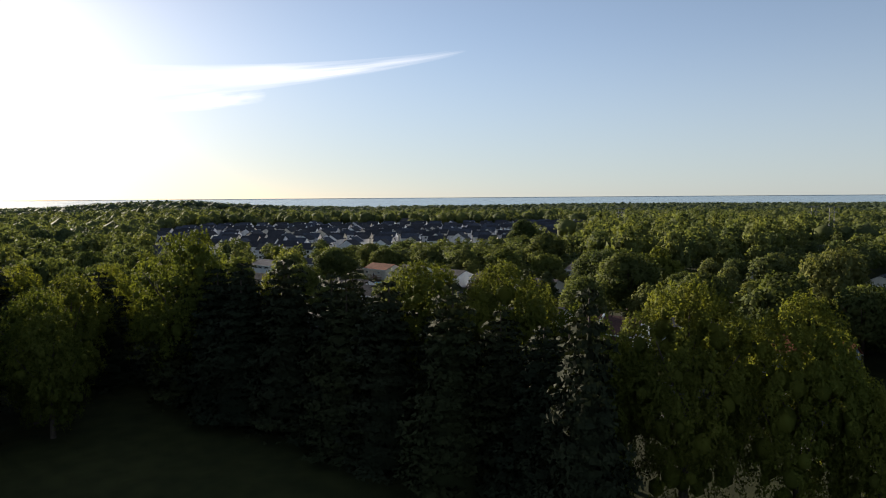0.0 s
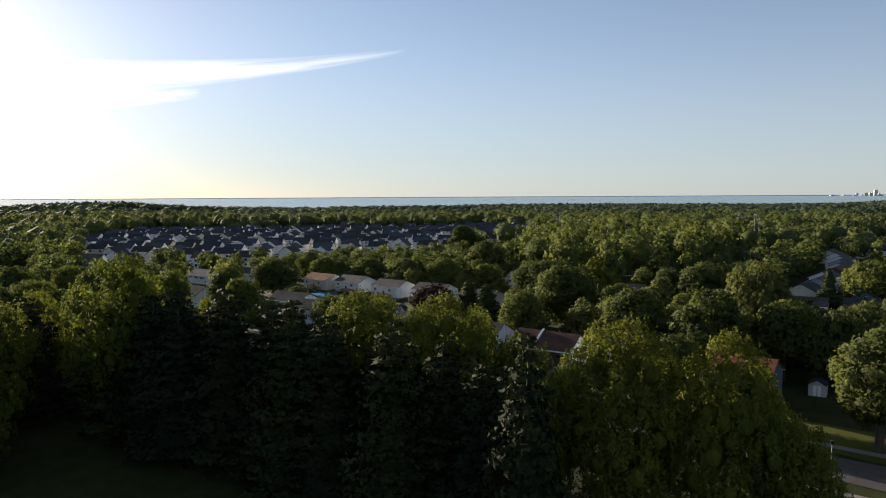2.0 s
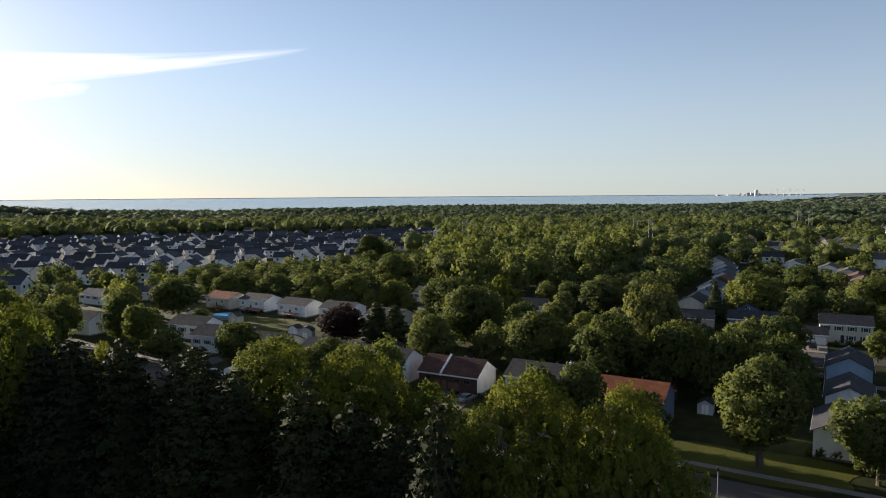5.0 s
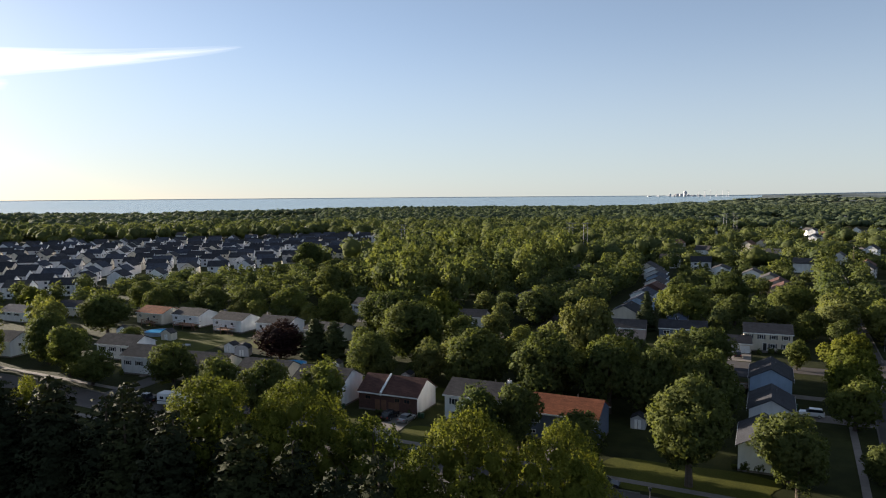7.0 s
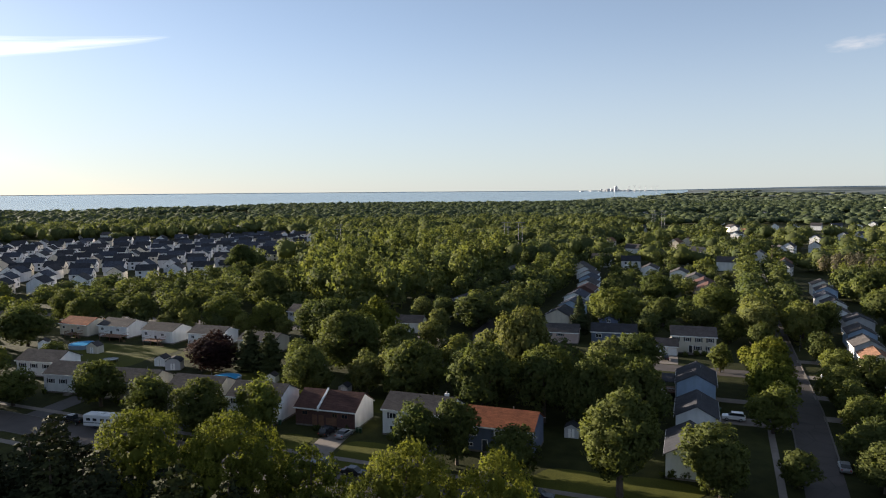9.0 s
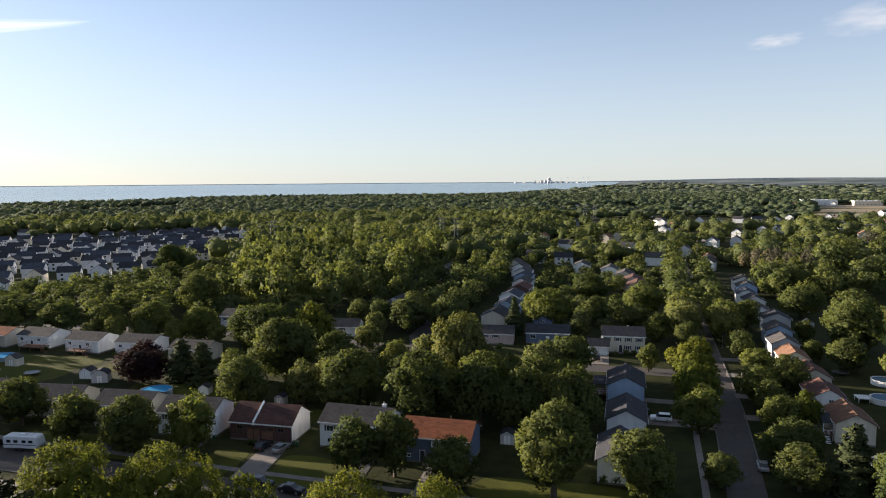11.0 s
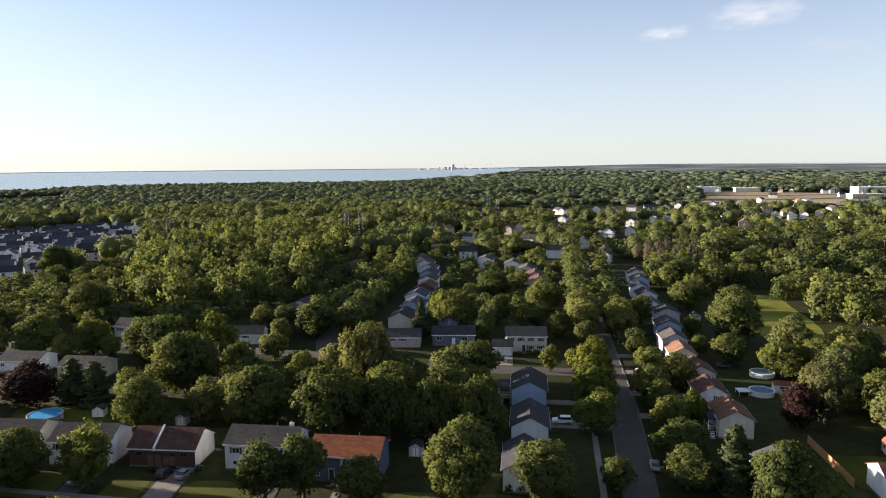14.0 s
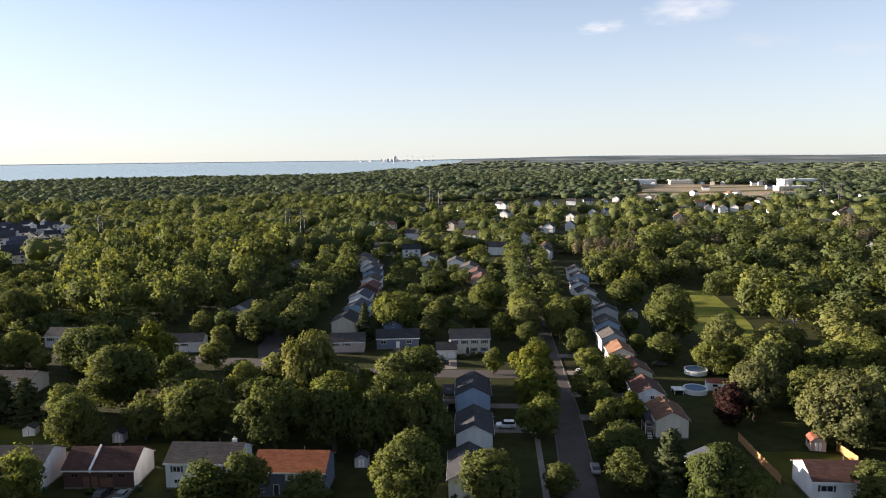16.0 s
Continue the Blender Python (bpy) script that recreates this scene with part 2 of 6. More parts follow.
ROOF = dict(brown=shingles("brown_shingles", (0.095, 0.05, 0.042)), grey=shingles("grey_shingles", (0.068, 0.064, 0.065)), terra=shingles("terracotta_shingles", (0.25, 0.09, 0.045)),
            dark=shingles("charcoal_shingles", (0.038, 0.04, 0.048)), tan=shingles("tan_shingles", (0.18, 0.1, 0.065)), blue=shingles("slate_shingles", (0.055, 0.063, 0.085)))


# ---- building helpers ----
def mesh_of(name, bm, mat):
    me = bpy.data.meshes.new(name)
    bm.to_mesh(me)
    bm.free()
    if mat:
        me.materials.append(mat)
    return me


def part(name, bm, material, parent, label=""):
    ob = new(name, mesh_of(name, bm, material) if isinstance(bm, bmesh.types.BMesh) else bm)
    ob.parent = parent
    return tagged(ob, label)


def boxes(*specs, bevel=0.0):
    """Boxes from (x0, y0, z0, x1, y1, z1) in one bmesh."""
    bm = bmesh.new()
    for x0, y0, z0, x1, y1, z1 in specs:
        m = Matrix.LocRotScale(((x0 + x1) / 2, (y0 + y1) / 2, (z0 + z1) / 2), None, (abs(x1 - x0), abs(y1 - y0), abs(z1 - z0)))
        bmesh.ops.create_cube(bm, size=1, matrix=m)
    if bevel:
        bmesh.ops.bevel(bm, geom=bm.edges[:], offset=bevel, segments=1, affect="EDGES")
    return bm


def prism(profile, length, axis="x", start=0.0):
    """A profile of (across, up) pushed along an axis."""
    bm = bmesh.new()
    ends = []
    for s in (start, start + length):
        ends.append([bm.verts.new((s, a, u) if axis == "x" else (a, s, u)) for a, u in profile])
    n = len(profile)
    bm.faces.new(ends[0])
    bm.faces.new(ends[1][::-1])
    for i in range(n):
        j = (i + 1) % n
        bm.faces.new((ends[0][i], ends[1][i], ends[1][j], ends[0][j]))
    bmesh.ops.recalc_face_normals(bm, faces=bm.faces[:])
    return bm


def tube(points, radii, sides=7):
    bm = bmesh.new()
    rings = []
    for i, p in enumerate(points):
        p = Vector(p)
        d = (Vector(points[min(i + 1, len(points) - 1)]) - Vector(points[max(i - 1, 0)])).normalized()
        u = d.orthogonal().normalized()
        v = d.cross(u)
        rings.append([bm.verts.new(p + (u * math.cos(2 * math.pi * k / sides) + v * math.sin(2 * math.pi * k / sides)) * radii[i]) for k in range(sides)])
    for a, b in zip(rings, rings[1:]):
        for k in range(sides):
            bm.faces.new((a[k], a[(k + 1) % sides], b[(k + 1) % sides], b[k]))
    bm.faces.new(rings[-1])
    bm.faces.new(rings[0][::-1])
    return bm


def merge(*bms):
    out = bmesh.new()
    for b in bms:
        me = bpy.data.meshes.new("joined")
        b.to_mesh(me)
        b.free()
        out.from_mesh(me)
        bpy.data.meshes.remove(me)
    return out


def from_arrays(name, verts, faces, mat, round_off=False, normals=None):
    me = bpy.data.meshes.new(name)
    me.from_pydata(verts, [], faces)
    me.materials.append(mat)
    if round_off:
        me.polygons.foreach_set("use_smooth", [True] * len(me.polygons))
    me.update()
    if normals is not None:
        me.normals_split_custom_set_from_vertices(normals)
    return me


# ---- ground, lake and roads ----
def smooth(a, b, v):
    t = min(1, max(0, (v - a) / (b - a)))
    return t * t * (3 - 2 * t)


def land(x, y):
    """The height of the land: level near by, a wooded rise in the west, and a slow rise to the far rim."""
    r = math.hypot(x, y)
    az = math.degrees(math.atan2(x, y))
    hill = 16 * math.exp(-((r - 1350) / 380) ** 2) * math.exp(-((az + 62) / 8) ** 2)
    return (27 + 15 * smooth(-2, 14, az)) * smooth(2300, 4900, r) + hill


def ring_sheet(name, radii, a0, a1, steps, lift, mat, shore=None):
    verts, faces = [], []
    for r in radii:
        for k in range(steps + 1):
            a = radians(a0 + (a1 - a0) * k / steps)
            rr = r if shore is None else max(r, shore(math.degrees(a)))
            x, y = rr * math.sin(a), rr * math.cos(a)
            verts.append((x, y, land(x, y) + lift))
    w = steps + 1
    for i in range(len(radii) - 1):
        for k in range(steps):
            faces.append((i * w + k, (i + 1) * w + k, (i + 1) * w + k + 1, i * w + k + 1))
    return new(name, from_arrays(name, verts, faces, mat))


ground = ring_sheet("ground", [0.01, 60, 150, 300, 500, 800, 1000, 1150, 1300, 1450, 1600, 1900, 2300, 2800, 3300, 3900, 4500, 4950], -180, 180, 144, 0, M["grass"])
tagged(ground, "grassy level ground of a wooded suburb", "ground", kind="structure")


def far_plain_material():
    """Fields and woods in long strips, distance haze painted into their blue-grey."""
    m, nt, nodes, links, b = shader("hazy_far_fields")
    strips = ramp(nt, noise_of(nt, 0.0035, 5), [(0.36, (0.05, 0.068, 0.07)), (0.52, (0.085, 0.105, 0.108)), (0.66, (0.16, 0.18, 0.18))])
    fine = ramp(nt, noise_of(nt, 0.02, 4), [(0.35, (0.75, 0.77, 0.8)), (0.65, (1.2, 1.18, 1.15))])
    links.new(mixed(nt, 1.0, strips, fine, "MULTIPLY"), b.inputs["Base Color"])
    b.inputs["Roughness"].default_value = 1.0
    b.inputs["Specular IOR Level"].default_value = 0.1
    return m


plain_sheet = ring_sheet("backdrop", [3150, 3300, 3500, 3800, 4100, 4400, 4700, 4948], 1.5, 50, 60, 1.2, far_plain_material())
tagged(plain_sheet, "far plain of fields and woods with haze in their colour", "plain", kind="structure")


def shore(a):
    return 1800 + 600 * smooth(-42, -9, a) + 90 * math.sin(a * 0.16) + 40 * math.sin(a * 0.6 + 1) + 600 * smooth(-9, -3.5, a) + 600 * smooth(-3.5, 1, a) + 1500 * smooth(0.5, 3, a)


lake = ring_sheet("water", [1650, 2000, 2300, 2600, 3000, 3400, 3800, 4200, 4600, 4940], -110, 3, 140, 0.6, M["lake"], shore)
tagged(lake, "wide pale blue lake reaching the horizon", "lake", kind="structure")


def ribbon(name, pts, half, z, mat, label, category="road", thick=0.0):
    """A strip of paving along a line of points."""
    bm = bmesh.new()
    rows = []
    for i, p in enumerate(pts):
        d = Vector(pts[min(i + 1, len(pts) - 1)]) - Vector(pts[max(i - 1, 0)])
        nrm = Vector((-d.y, d.x)).normalized()
        a, b = Vector(p) + nrm * half, Vector(p) - nrm * half
        rows.append((bm.verts.new((a.x, a.y, z)), bm.verts.new((b.x, b.y, z))))
    for r, s in zip(rows, rows[1:]):
        bm.faces.new((r[0], r[1], s[1], s[0]))
    bmesh.ops.recalc_face_normals(bm, faces=bm.faces[:])
    if bm.faces[:][0].normal.z < 0:
        bmesh.ops.reverse_faces(bm, faces=bm.faces[:])
    if thick:
        got = bmesh.ops.extrude_face_region(bm, geom=bm.faces[:])
        for v in [g for g in got["geom"] if isinstance(g, bmesh.types.BMVert)]:
            v.co.z -= thick
        bmesh.ops.recalc_face_normals(bm, faces=bm.faces[:])
    ob = new(name, mesh_of(name, bm, mat))
    return tagged(ob, label, category, kind="structure")


def offset(pts, d):
    out = []
    for i, p in enumerate(pts):
        t = Vector(pts[min(i + 1, len(pts) - 1)]) - Vector(pts[max(i - 1, 0)])
        nrm = Vector((-t.y, t.x)).normalized()
        q = Vector(p) + nrm * d
        out.append((q.x, q.y))
    return out


front_street = [(-330, 126), (-240, 119), (-130, 109.5), (-60, 103), (-13, 99.7), (40, 96), (140, 90)]
north_street = [(19.5, 30), (22.5, 97), (26, 130), (29.5, 165), (32.5, 215), (36, 270), (42, 340), (47, 400), (52, 470), (44, 560), (10, 640)]
cross_street = [(-52, 204), (-35, 196), (-6, 194.6), (30, 192.6)]
west_street = [(-52, 204), (-58, 225), (-58, 260), (-56, 300), (-55, 345), (-60, 400), (-72, 470)]
far_street = [(-250, 212), (-180, 216), (-110, 217), (-52, 206)]
for k, (pts, half) in enumerate(((front_street, 4.3), (north_street, 3.2), (cross_street, 3.7), (west_street, 3.6), (far_street, 3.6))):
    ribbon("road", pts, half, 0.02 + 0.006 * k, M["asphalt"], "worn grey asphalt residential street", "road")
for pts, half in ((front_street[:5], 4.3), (north_street[2:], 3.2), (cross_street[:3], 3.7)):
    for s in (1, -1):
        ribbon("kerb", offset(pts, s * (half + 0.12)), 0.14, 0.13, M["kerb"], "low concrete kerb along the street", "kerb", 0.14)
ribbon("pavement", offset(front_street, 8.3), 0.75, 0.06, M["concrete"], "pale concrete pavement across the front lawns", "pavement", 0.06)
ribbon("pavement", offset(front_street, -8.3), 0.75, 0.06, M["concrete"], "pale concrete pavement beside the street", "pavement", 0.06)
ribbon("pavement", [(17.5, 108), (18.6, 122), (20.2, 145), (22.3, 170), (23.6, 186)], 0.6, 0.07, M["concrete"], "narrow concrete pavement beside the side street", "pavement", 0.06)


# ---- trees ----
def unit(v):
    return v / np.maximum(np.linalg.norm(v, axis=-1), 1e-6)[..., None]


def sprays(rng, pos, n, size, lift=0.0, scatter=0.7):
    """Small three-cornered leaf sprays at pos that face along n; lift turns their tips upwards. Gives corners and soft normals."""
    g = unit(n + rng.normal(scale=scatter, size=n.shape))
    side = unit(np.cross(g, rng.normal(size=n.shape) * (1 - lift) + np.array([0, 0, 1.0]) * lift + 1e-3))
    tip = np.cross(g, side)
    s = size * rng.uniform(0.6, 1.3, len(pos))[:, None]
    q = np.stack([pos - side * s * 0.55 - tip * s * 0.5, pos + side * s * 0.55 - tip * s * 0.5, pos + tip * s * 0.9], 1)
    return q.reshape(-1, 3), np.repeat(unit(n * 0.6 + g * 0.4), 3, 0)


def leaf_cloud(rng, centres, radii, clumps, per, clump, size, up=0.25, tall=1.0, lift=0.2):
    """Leaf clumps over the shells of many lobes, each a tuft of small sprays."""
    w = radii ** 2
    draw = clumps * 4
    pick = rng.choice(len(centres), draw, p=w / w.sum())
    d = rng.normal(size=(draw, 3))
    d[:, 2] += up
    d = unit(d)
    rad = radii[pick] * rng.uniform(0.8, 1.1, draw)
    pos = centres[pick] + d * rad[:, None]
    depth = np.min(np.linalg.norm(pos[:, None] - centres[None], axis=2) / radii[None], axis=1)
    keep = np.argsort(-depth + rng.normal(scale=0.1, size=draw))[:clumps]
    d, pos = d[keep], pos[keep]
    out = unit(pos - centres.mean(0))
    face = unit(d * 0.45 + out * 0.6)
    e = unit(rng.normal(size=(clumps, per, 3)) + face[:, None] * 0.5)
    r = clump * rng.uniform(0.6, 1.35, (clumps, 1, 1)) * rng.uniform(0.45, 1.05, (clumps, per, 1))
    if tall > 1.5:        # upright shoots that narrow towards the tip
        rise = rng.uniform(-0.35, 1.0, (clumps, per, 1))
        flat = unit(e * np.array([1, 1, 0.01])) * r * (1.05 - np.maximum(rise, 0)) * 1.15
        leaf = pos[:, None] + flat * np.array([1, 1, 0]) + rise * clump * tall * np.array([0, 0, 1.0]) * rng.uniform(0.7, 1.3, (clumps, 1, 1))
        e = unit(flat + np.array([0, 0, 0.25 * clump]))
    else:
        leaf = pos[:, None] + e * r * np.array([1, 1, tall])
    n = unit(face[:, None] * 0.8 + e * 0.6)
    return sprays(rng, leaf.reshape(-1, 3), n.reshape(-1, 3), size, lift)


def lobes(rng, n, h, w, low, lobe):
    """Lobe centres and radii inside an uneven crown."""
    c, r = [], []
    mid, half = h * (1 + low) / 2, h * (1 - low) / 2
    while len(c) < n:
        p = rng.uniform(-1, 1, 3)
        k = np.linalg.norm(p)
        if k > 1 or k < 0.25:
            continue
        rr = lobe * w * rng.uniform(0.55, 1.5)
        squeeze = 1 - 0.28 * max(0, p[2])
        c.append((p[0] * (w / 2 - rr * 0.85) * squeeze, p[1] * (w / 2 - rr * 0.85) * squeeze, mid + p[2] * (half - rr * 0.8)))
        r.append(rr)
    return np.array(c), np.array(r)


def core_mesh(centres, radii, k):
    """Closed inner masses, so that a crown is not seen through."""
    bm = bmesh.new()
    bmesh.ops.create_icosphere(bm, subdivisions=1, radius=1)
    ball = np.array([v.co[:] for v in bm.verts])
    tri = np.array([[v.index for v in f.verts] for f in bm.faces])
    bm.free()
    verts = (centres[:, None] + ball[None] * radii[:, None, None] * k).reshape(-1, 3)
    faces = (tri[None] + np.arange(len(centres))[:, None, None] * len(ball)).reshape(-1, 3)
    return verts, faces, np.tile(ball, (len(centres), 1))


def crown_mesh(name, mat, core, leaves):
    v, f, n = core
    q, qn = leaves
    tri = np.arange(len(q)).reshape(-1, 3) + len(v)
    return from_arrays(name, np.concatenate([v, q]).tolist(), np.concatenate([f, tri]).tolist(), mat, True, np.concatenate([n, qn]))


def crown_of(name, seed, mat, h, w, low, n, lobe, clumps, per, clump, size, up=0.25, tall=1.0, core=0.62, lift=0.2):
    rng = np.random.default_rng(seed)
    c, r = lobes(rng, n, h - clump * tall * 1.1, w - clump * 1.5, low, lobe)
    return crown_mesh(name, mat, core_mesh(c, r, core), leaf_cloud(rng, c, r, clumps, per, clump, size, up, tall, lift))


def conifer_crown(name, seed, mat, h, w, count, size):
    """Whorls of drooping sprays on a narrow cone, ragged at the edge and at the tip."""
    rng = np.random.default_rng(seed)
    z = h * (0.04 + 0.97 * (1 - np.sqrt(rng.uniform(0.0004, 1, count))) ** 0.9)
    reach = (w / 2) * np.minimum(1, 1.05 * (1 - z / (h * 1.02)) ** 0.52)
    branch = np.floor(z / h * 19)
    arm = rng.integers(0, 9, count)
    ang = arm * 0.698 + branch * 1.9 + rng.normal(scale=0.17, size=count)
    whorl = rng.uniform(0.5, 1.2, (21, 9))[branch.astype(int), arm]
    rad = reach * whorl * rng.uniform(0.1, 1.0, count) ** 0.5
    sag = (z / h * 19 - branch - 0.5) * h / 19 * 0.45
    pos = np.stack([rad * np.cos(ang), rad * np.sin(ang), (branch + 0.5) / 19 * h + sag - 0.2 * rad + 0.03 * rad ** 2], 1)
    n = unit(np.stack([np.cos(ang), np.sin(ang), 0.55 + 0 * ang], 1) + rng.normal(scale=0.25, size=(count, 3)))
    bm = bmesh.new()
    bmesh.ops.create_cone(bm, cap_ends=True, segments=9, radius1=w * 0.3, radius2=0.1, depth=h * 0.8, matrix=Matrix.Translation((0, 0, h * 0.44)))
    v = np.array([p.co[:] for p in bm.verts])
    f = np.array([[p.index for p in q.verts] for q in bmesh.ops.triangulate(bm, faces=bm.faces[:])["faces"]])
    bm.free()
    return crown_mesh(name, mat, (v, f, unit(v * np.array([1, 1, 0]) + np.array([0, 0, 0.3]))), sprays(rng, pos, n, size, 0.35, 0.6))


def trunk_mesh(seed, h, spread, limbs=5, r=0.32):
    rng = random.Random(seed)
    bms = [tube([(0, 0, -0.1), (0.05, 0, h * 0.2), (rng.uniform(-.3, .3), rng.uniform(-.3, .3), h * 0.5), (rng.uniform(-.5, .5), 0.2, h * 0.85)], [r * 1.4, r, r * 0.6, r * 0.15])]
    for k in range(limbs):
        a = 2 * math.pi * k / limbs + rng.uniform(-.3, .3)
        z = h * rng.uniform(0.25, 0.5)
        e = spread * rng.uniform(0.5, 0.8)
        bms.append(tube([(0, 0, z), (math.cos(a) * e * 0.5, math.sin(a) * e * 0.5, z + h * 0.12), (math.cos(a) * e, math.sin(a) * e, z + h * 0.28)], [r * 0.45, r * 0.3, r * 0.1], 5))
    return mesh_of("trunk", merge(*bms), M["bark"])


# every crown is modelled at the height and width named here and scaled to its tree
KINDS = {}


def kind(code, name, category, h, w, crowns, trunks, label):
    KINDS[code] = (name, category, h, w, crowns, trunks, label)


T_BROAD = [trunk_mesh(s, 14, 6) for s in (1, 2)]
T_CON = [mesh_of("trunk", tube([(0, 0, -0.1), (0, 0, 10), (0, 0, 19.5)], [0.35, 0.22, 0.04]), M["bark"])]
kind("d", "broadleaf_tree", "tree", 14, 12, [crown_of("crown", 10 + s, M["leaf"], 14, 12, 0.07, 34, 0.14, 370, 12, 0.9, 0.41) for s in range(4)], T_BROAD, "round-headed green broadleaf tree")
kind("m", "maple_tree", "tree", 14, 12, [crown_of("crown", 20 + s, M["leaf"], 14, 12, 0.05, 46, 0.12, 480, 13, 0.55, 0.38, 0.7, 2.2, lift=0.6) for s in range(2)], T_BROAD, "dense dark maple with upright shoots")
kind("y", "maple_tree", "tree", 14, 12, [crown_of("crown", 25, M["maple"], 14, 12, 0.05, 40, 0.13, 420, 13, 0.6, 0.4, 0.6, 2.0, lift=0.5)], T_BROAD, "yellow-green maple in a garden")
kind("p", "purple_maple", "tree", 14, 12, [crown_of("crown", 40, M["purple"], 14, 12, 0.05, 34, 0.15, 400, 13, 0.85, 0.4)], T_BROAD, "dark purple-leaved ornamental maple")
kind("M", "maple_tree", "tree", 22, 18, [crown_of("crown", 50 + s, M["maple"], 22, 18, 0.05, 90, 0.09, 1150, 15, 0.6, 0.27, 0.6, 1.9, core=0.45, lift=0.4) for s in range(2)], [trunk_mesh(5, 22, 8, 6, 0.45)], "large maple with sunlit yellow-green top shoots")
kind("B", "broadleaf_tree", "tree", 17, 17, [crown_of("crown", 130 + s, M["leaf"], 17, 17, 0.05, 60, 0.125, 660, 13, 0.95, 0.41) for s in range(2)], [trunk_mesh(6, 17, 8, 6, 0.4)], "broad-crowned green tree in a garden")
kind("L", "cottonwood_tree", "tree", 20, 19, [crown_of("crown", 140 + s, M["silver"], 20, 19, 0.05, 80, 0.1, 880, 13, 0.62, 0.41, 0.4, 2.0, lift=0.5) for s in range(2)], [trunk_mesh(8, 20, 9, 7, 0.45)], "huge pale-leaved cottonwood with feathery crown")
kind("b", "garden_shrub", "shrub", 2, 2.4, [crown_of("crown", 150 + s, M["leaf"], 2, 2.4, 0.0, 10, 0.22, 40, 10, 0.22, 0.16) for s in range(2)], [mesh_of("stem", tube([(0, 0, 0), (0, 0, 1)], [0.06, 0.03], 5), M["bark"])], "low rounded green shrub beside a house")
kind("N", "maple_tree", "tree", 22, 18, [crown_of("crown", 160 + s, M["maple"], 22, 18, 0.05, 110, 0.105, 2100, 17, 0.45, 0.2, 0.9, 2.4, core=0.42, lift=0.5) for s in range(2)], [trunk_mesh(5, 22, 8, 6, 0.45)], "large maple with sunlit yellow-green top shoots")
kind("T", "broadleaf_tree", "tree", 17, 13, [crown_of("crown", 170, M["leaf"], 17, 13, 0.2, 60, 0.12, 800, 14, 0.8, 0.36)], [trunk_mesh(9, 17, 6, 6, 0.42)], "tall broadleaf tree with a bare trunk on a lawn")
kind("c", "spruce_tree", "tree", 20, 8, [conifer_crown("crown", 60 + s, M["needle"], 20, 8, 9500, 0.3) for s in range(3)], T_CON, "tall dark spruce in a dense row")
kind("s", "spruce_tree", "tree", 20, 8, [conifer_crown("crown", 70, M["garden_needle"], 20, 8, 4500, 0.7)], T_CON, "small dark green garden spruce")
kind("w", "woodland_tree", "tree", 14, 12, [crown_of("crown", 80 + s, M["wood"], 14, 12, 0.04, 30, 0.16, 275, 11, 0.95, 0.48) for s in range(5)], T_BROAD[:1], "green woodland tree among many others")
kind("W", "woodland_tree", "tree", 14, 12, [crown_of("crown", 90 + s, M["pale"], 14, 12, 0.03, 34, 0.14, 285, 11, 0.7, 0.48, 0.4, 1.8, lift=0.4) for s in range(3)], T_BROAD[:1], "tall pale green woodland tree")
kind("D", "bare_tree", "tree", 14, 12, [crown_of("crown", 99, M["dry"], 14, 8, 0.15, 16, 0.16, 130, 8, 0.6, 0.4, 0.4, 1.9, 0.3)], T_BROAD[:1], "thin brownish half-bare tree in the wood")
kind("v", "woodland_tree", "tree", 14, 12, [crown_of("crown", 110 + s, M["wood"], 14, 12, 0.03, 12, 0.21, 95, 6, 1.5, 0.8, core=0.55) for s in range(4)], T_BROAD[:1], "")
kind("V", "woodland_tree", "tree", 14, 12, [crown_of("crown", 120 + s, M["pale"], 14, 12, 0.03, 13, 0.18, 100, 6, 1.1, 0.8, 0.4, 1.8, 0.55, 0.4) for s in range(3)], T_BROAD[:1], "")
tree_rng = random.Random(7)
TREES = []


JOINED = []


def tree(code, x, y, h, w, group=""):
    if code in "wWD" and math.hypot(x, y) > 262:
        JOINED.append(({"w": "v", "W": "V", "D": "D"}[code], x, y, h, w))
        TREES.append((x, y, w / 2))
        return None
    if code == "d" and w > 12.5:
        code = "B"
    name, category, h0, w0, crowns, trunks, label = KINDS[code]
    root = new(name)
    root.matrix_basis = Matrix.LocRotScale((x, y, land(x, y)), Euler((0, 0, tree_rng.uniform(0, 6.283))), (w / w0, w / w0, h / h0))
    part("trunk" if code != "b" else "stem", tree_rng.choice(trunks), None, root)
    part("crown", tree_rng.choice(crowns), None, root)
    TREES.append((x, y, w / 2))
    return tagged(root, label, category, group)


NEAR_SPRUCES = [(-106.9, 62, 20.5, 11), (-92.2, 61.7, 20, 9.9), (-75, 57.7, 23, 9.2), (-70, 63.3, 18.5, 8), (-56.1, 57.2, 21.5, 9.1), (-51.5, 61, 18.5, 8), (-44.7, 54.7, 22.4, 8.5),
                (-41.5, 58.4, 19.5, 8), (-26.3, 48.7, 24, 6.4), (-34.7, 55.7, 19, 8), (-82.2, 55.3, 20.5, 9.7), (-66.6, 61, 19, 9.5), (-63, 57, 20, 9), (-98, 57, 20, 10), (-30.5, 53, 20, 7), (-60, 64, 17, 8),
                 (-86, 66, 18, 9), (-97, 68, 17, 9), (-110, 70, 18, 9), (-73.6, 67.6, 20.4, 8.5)]
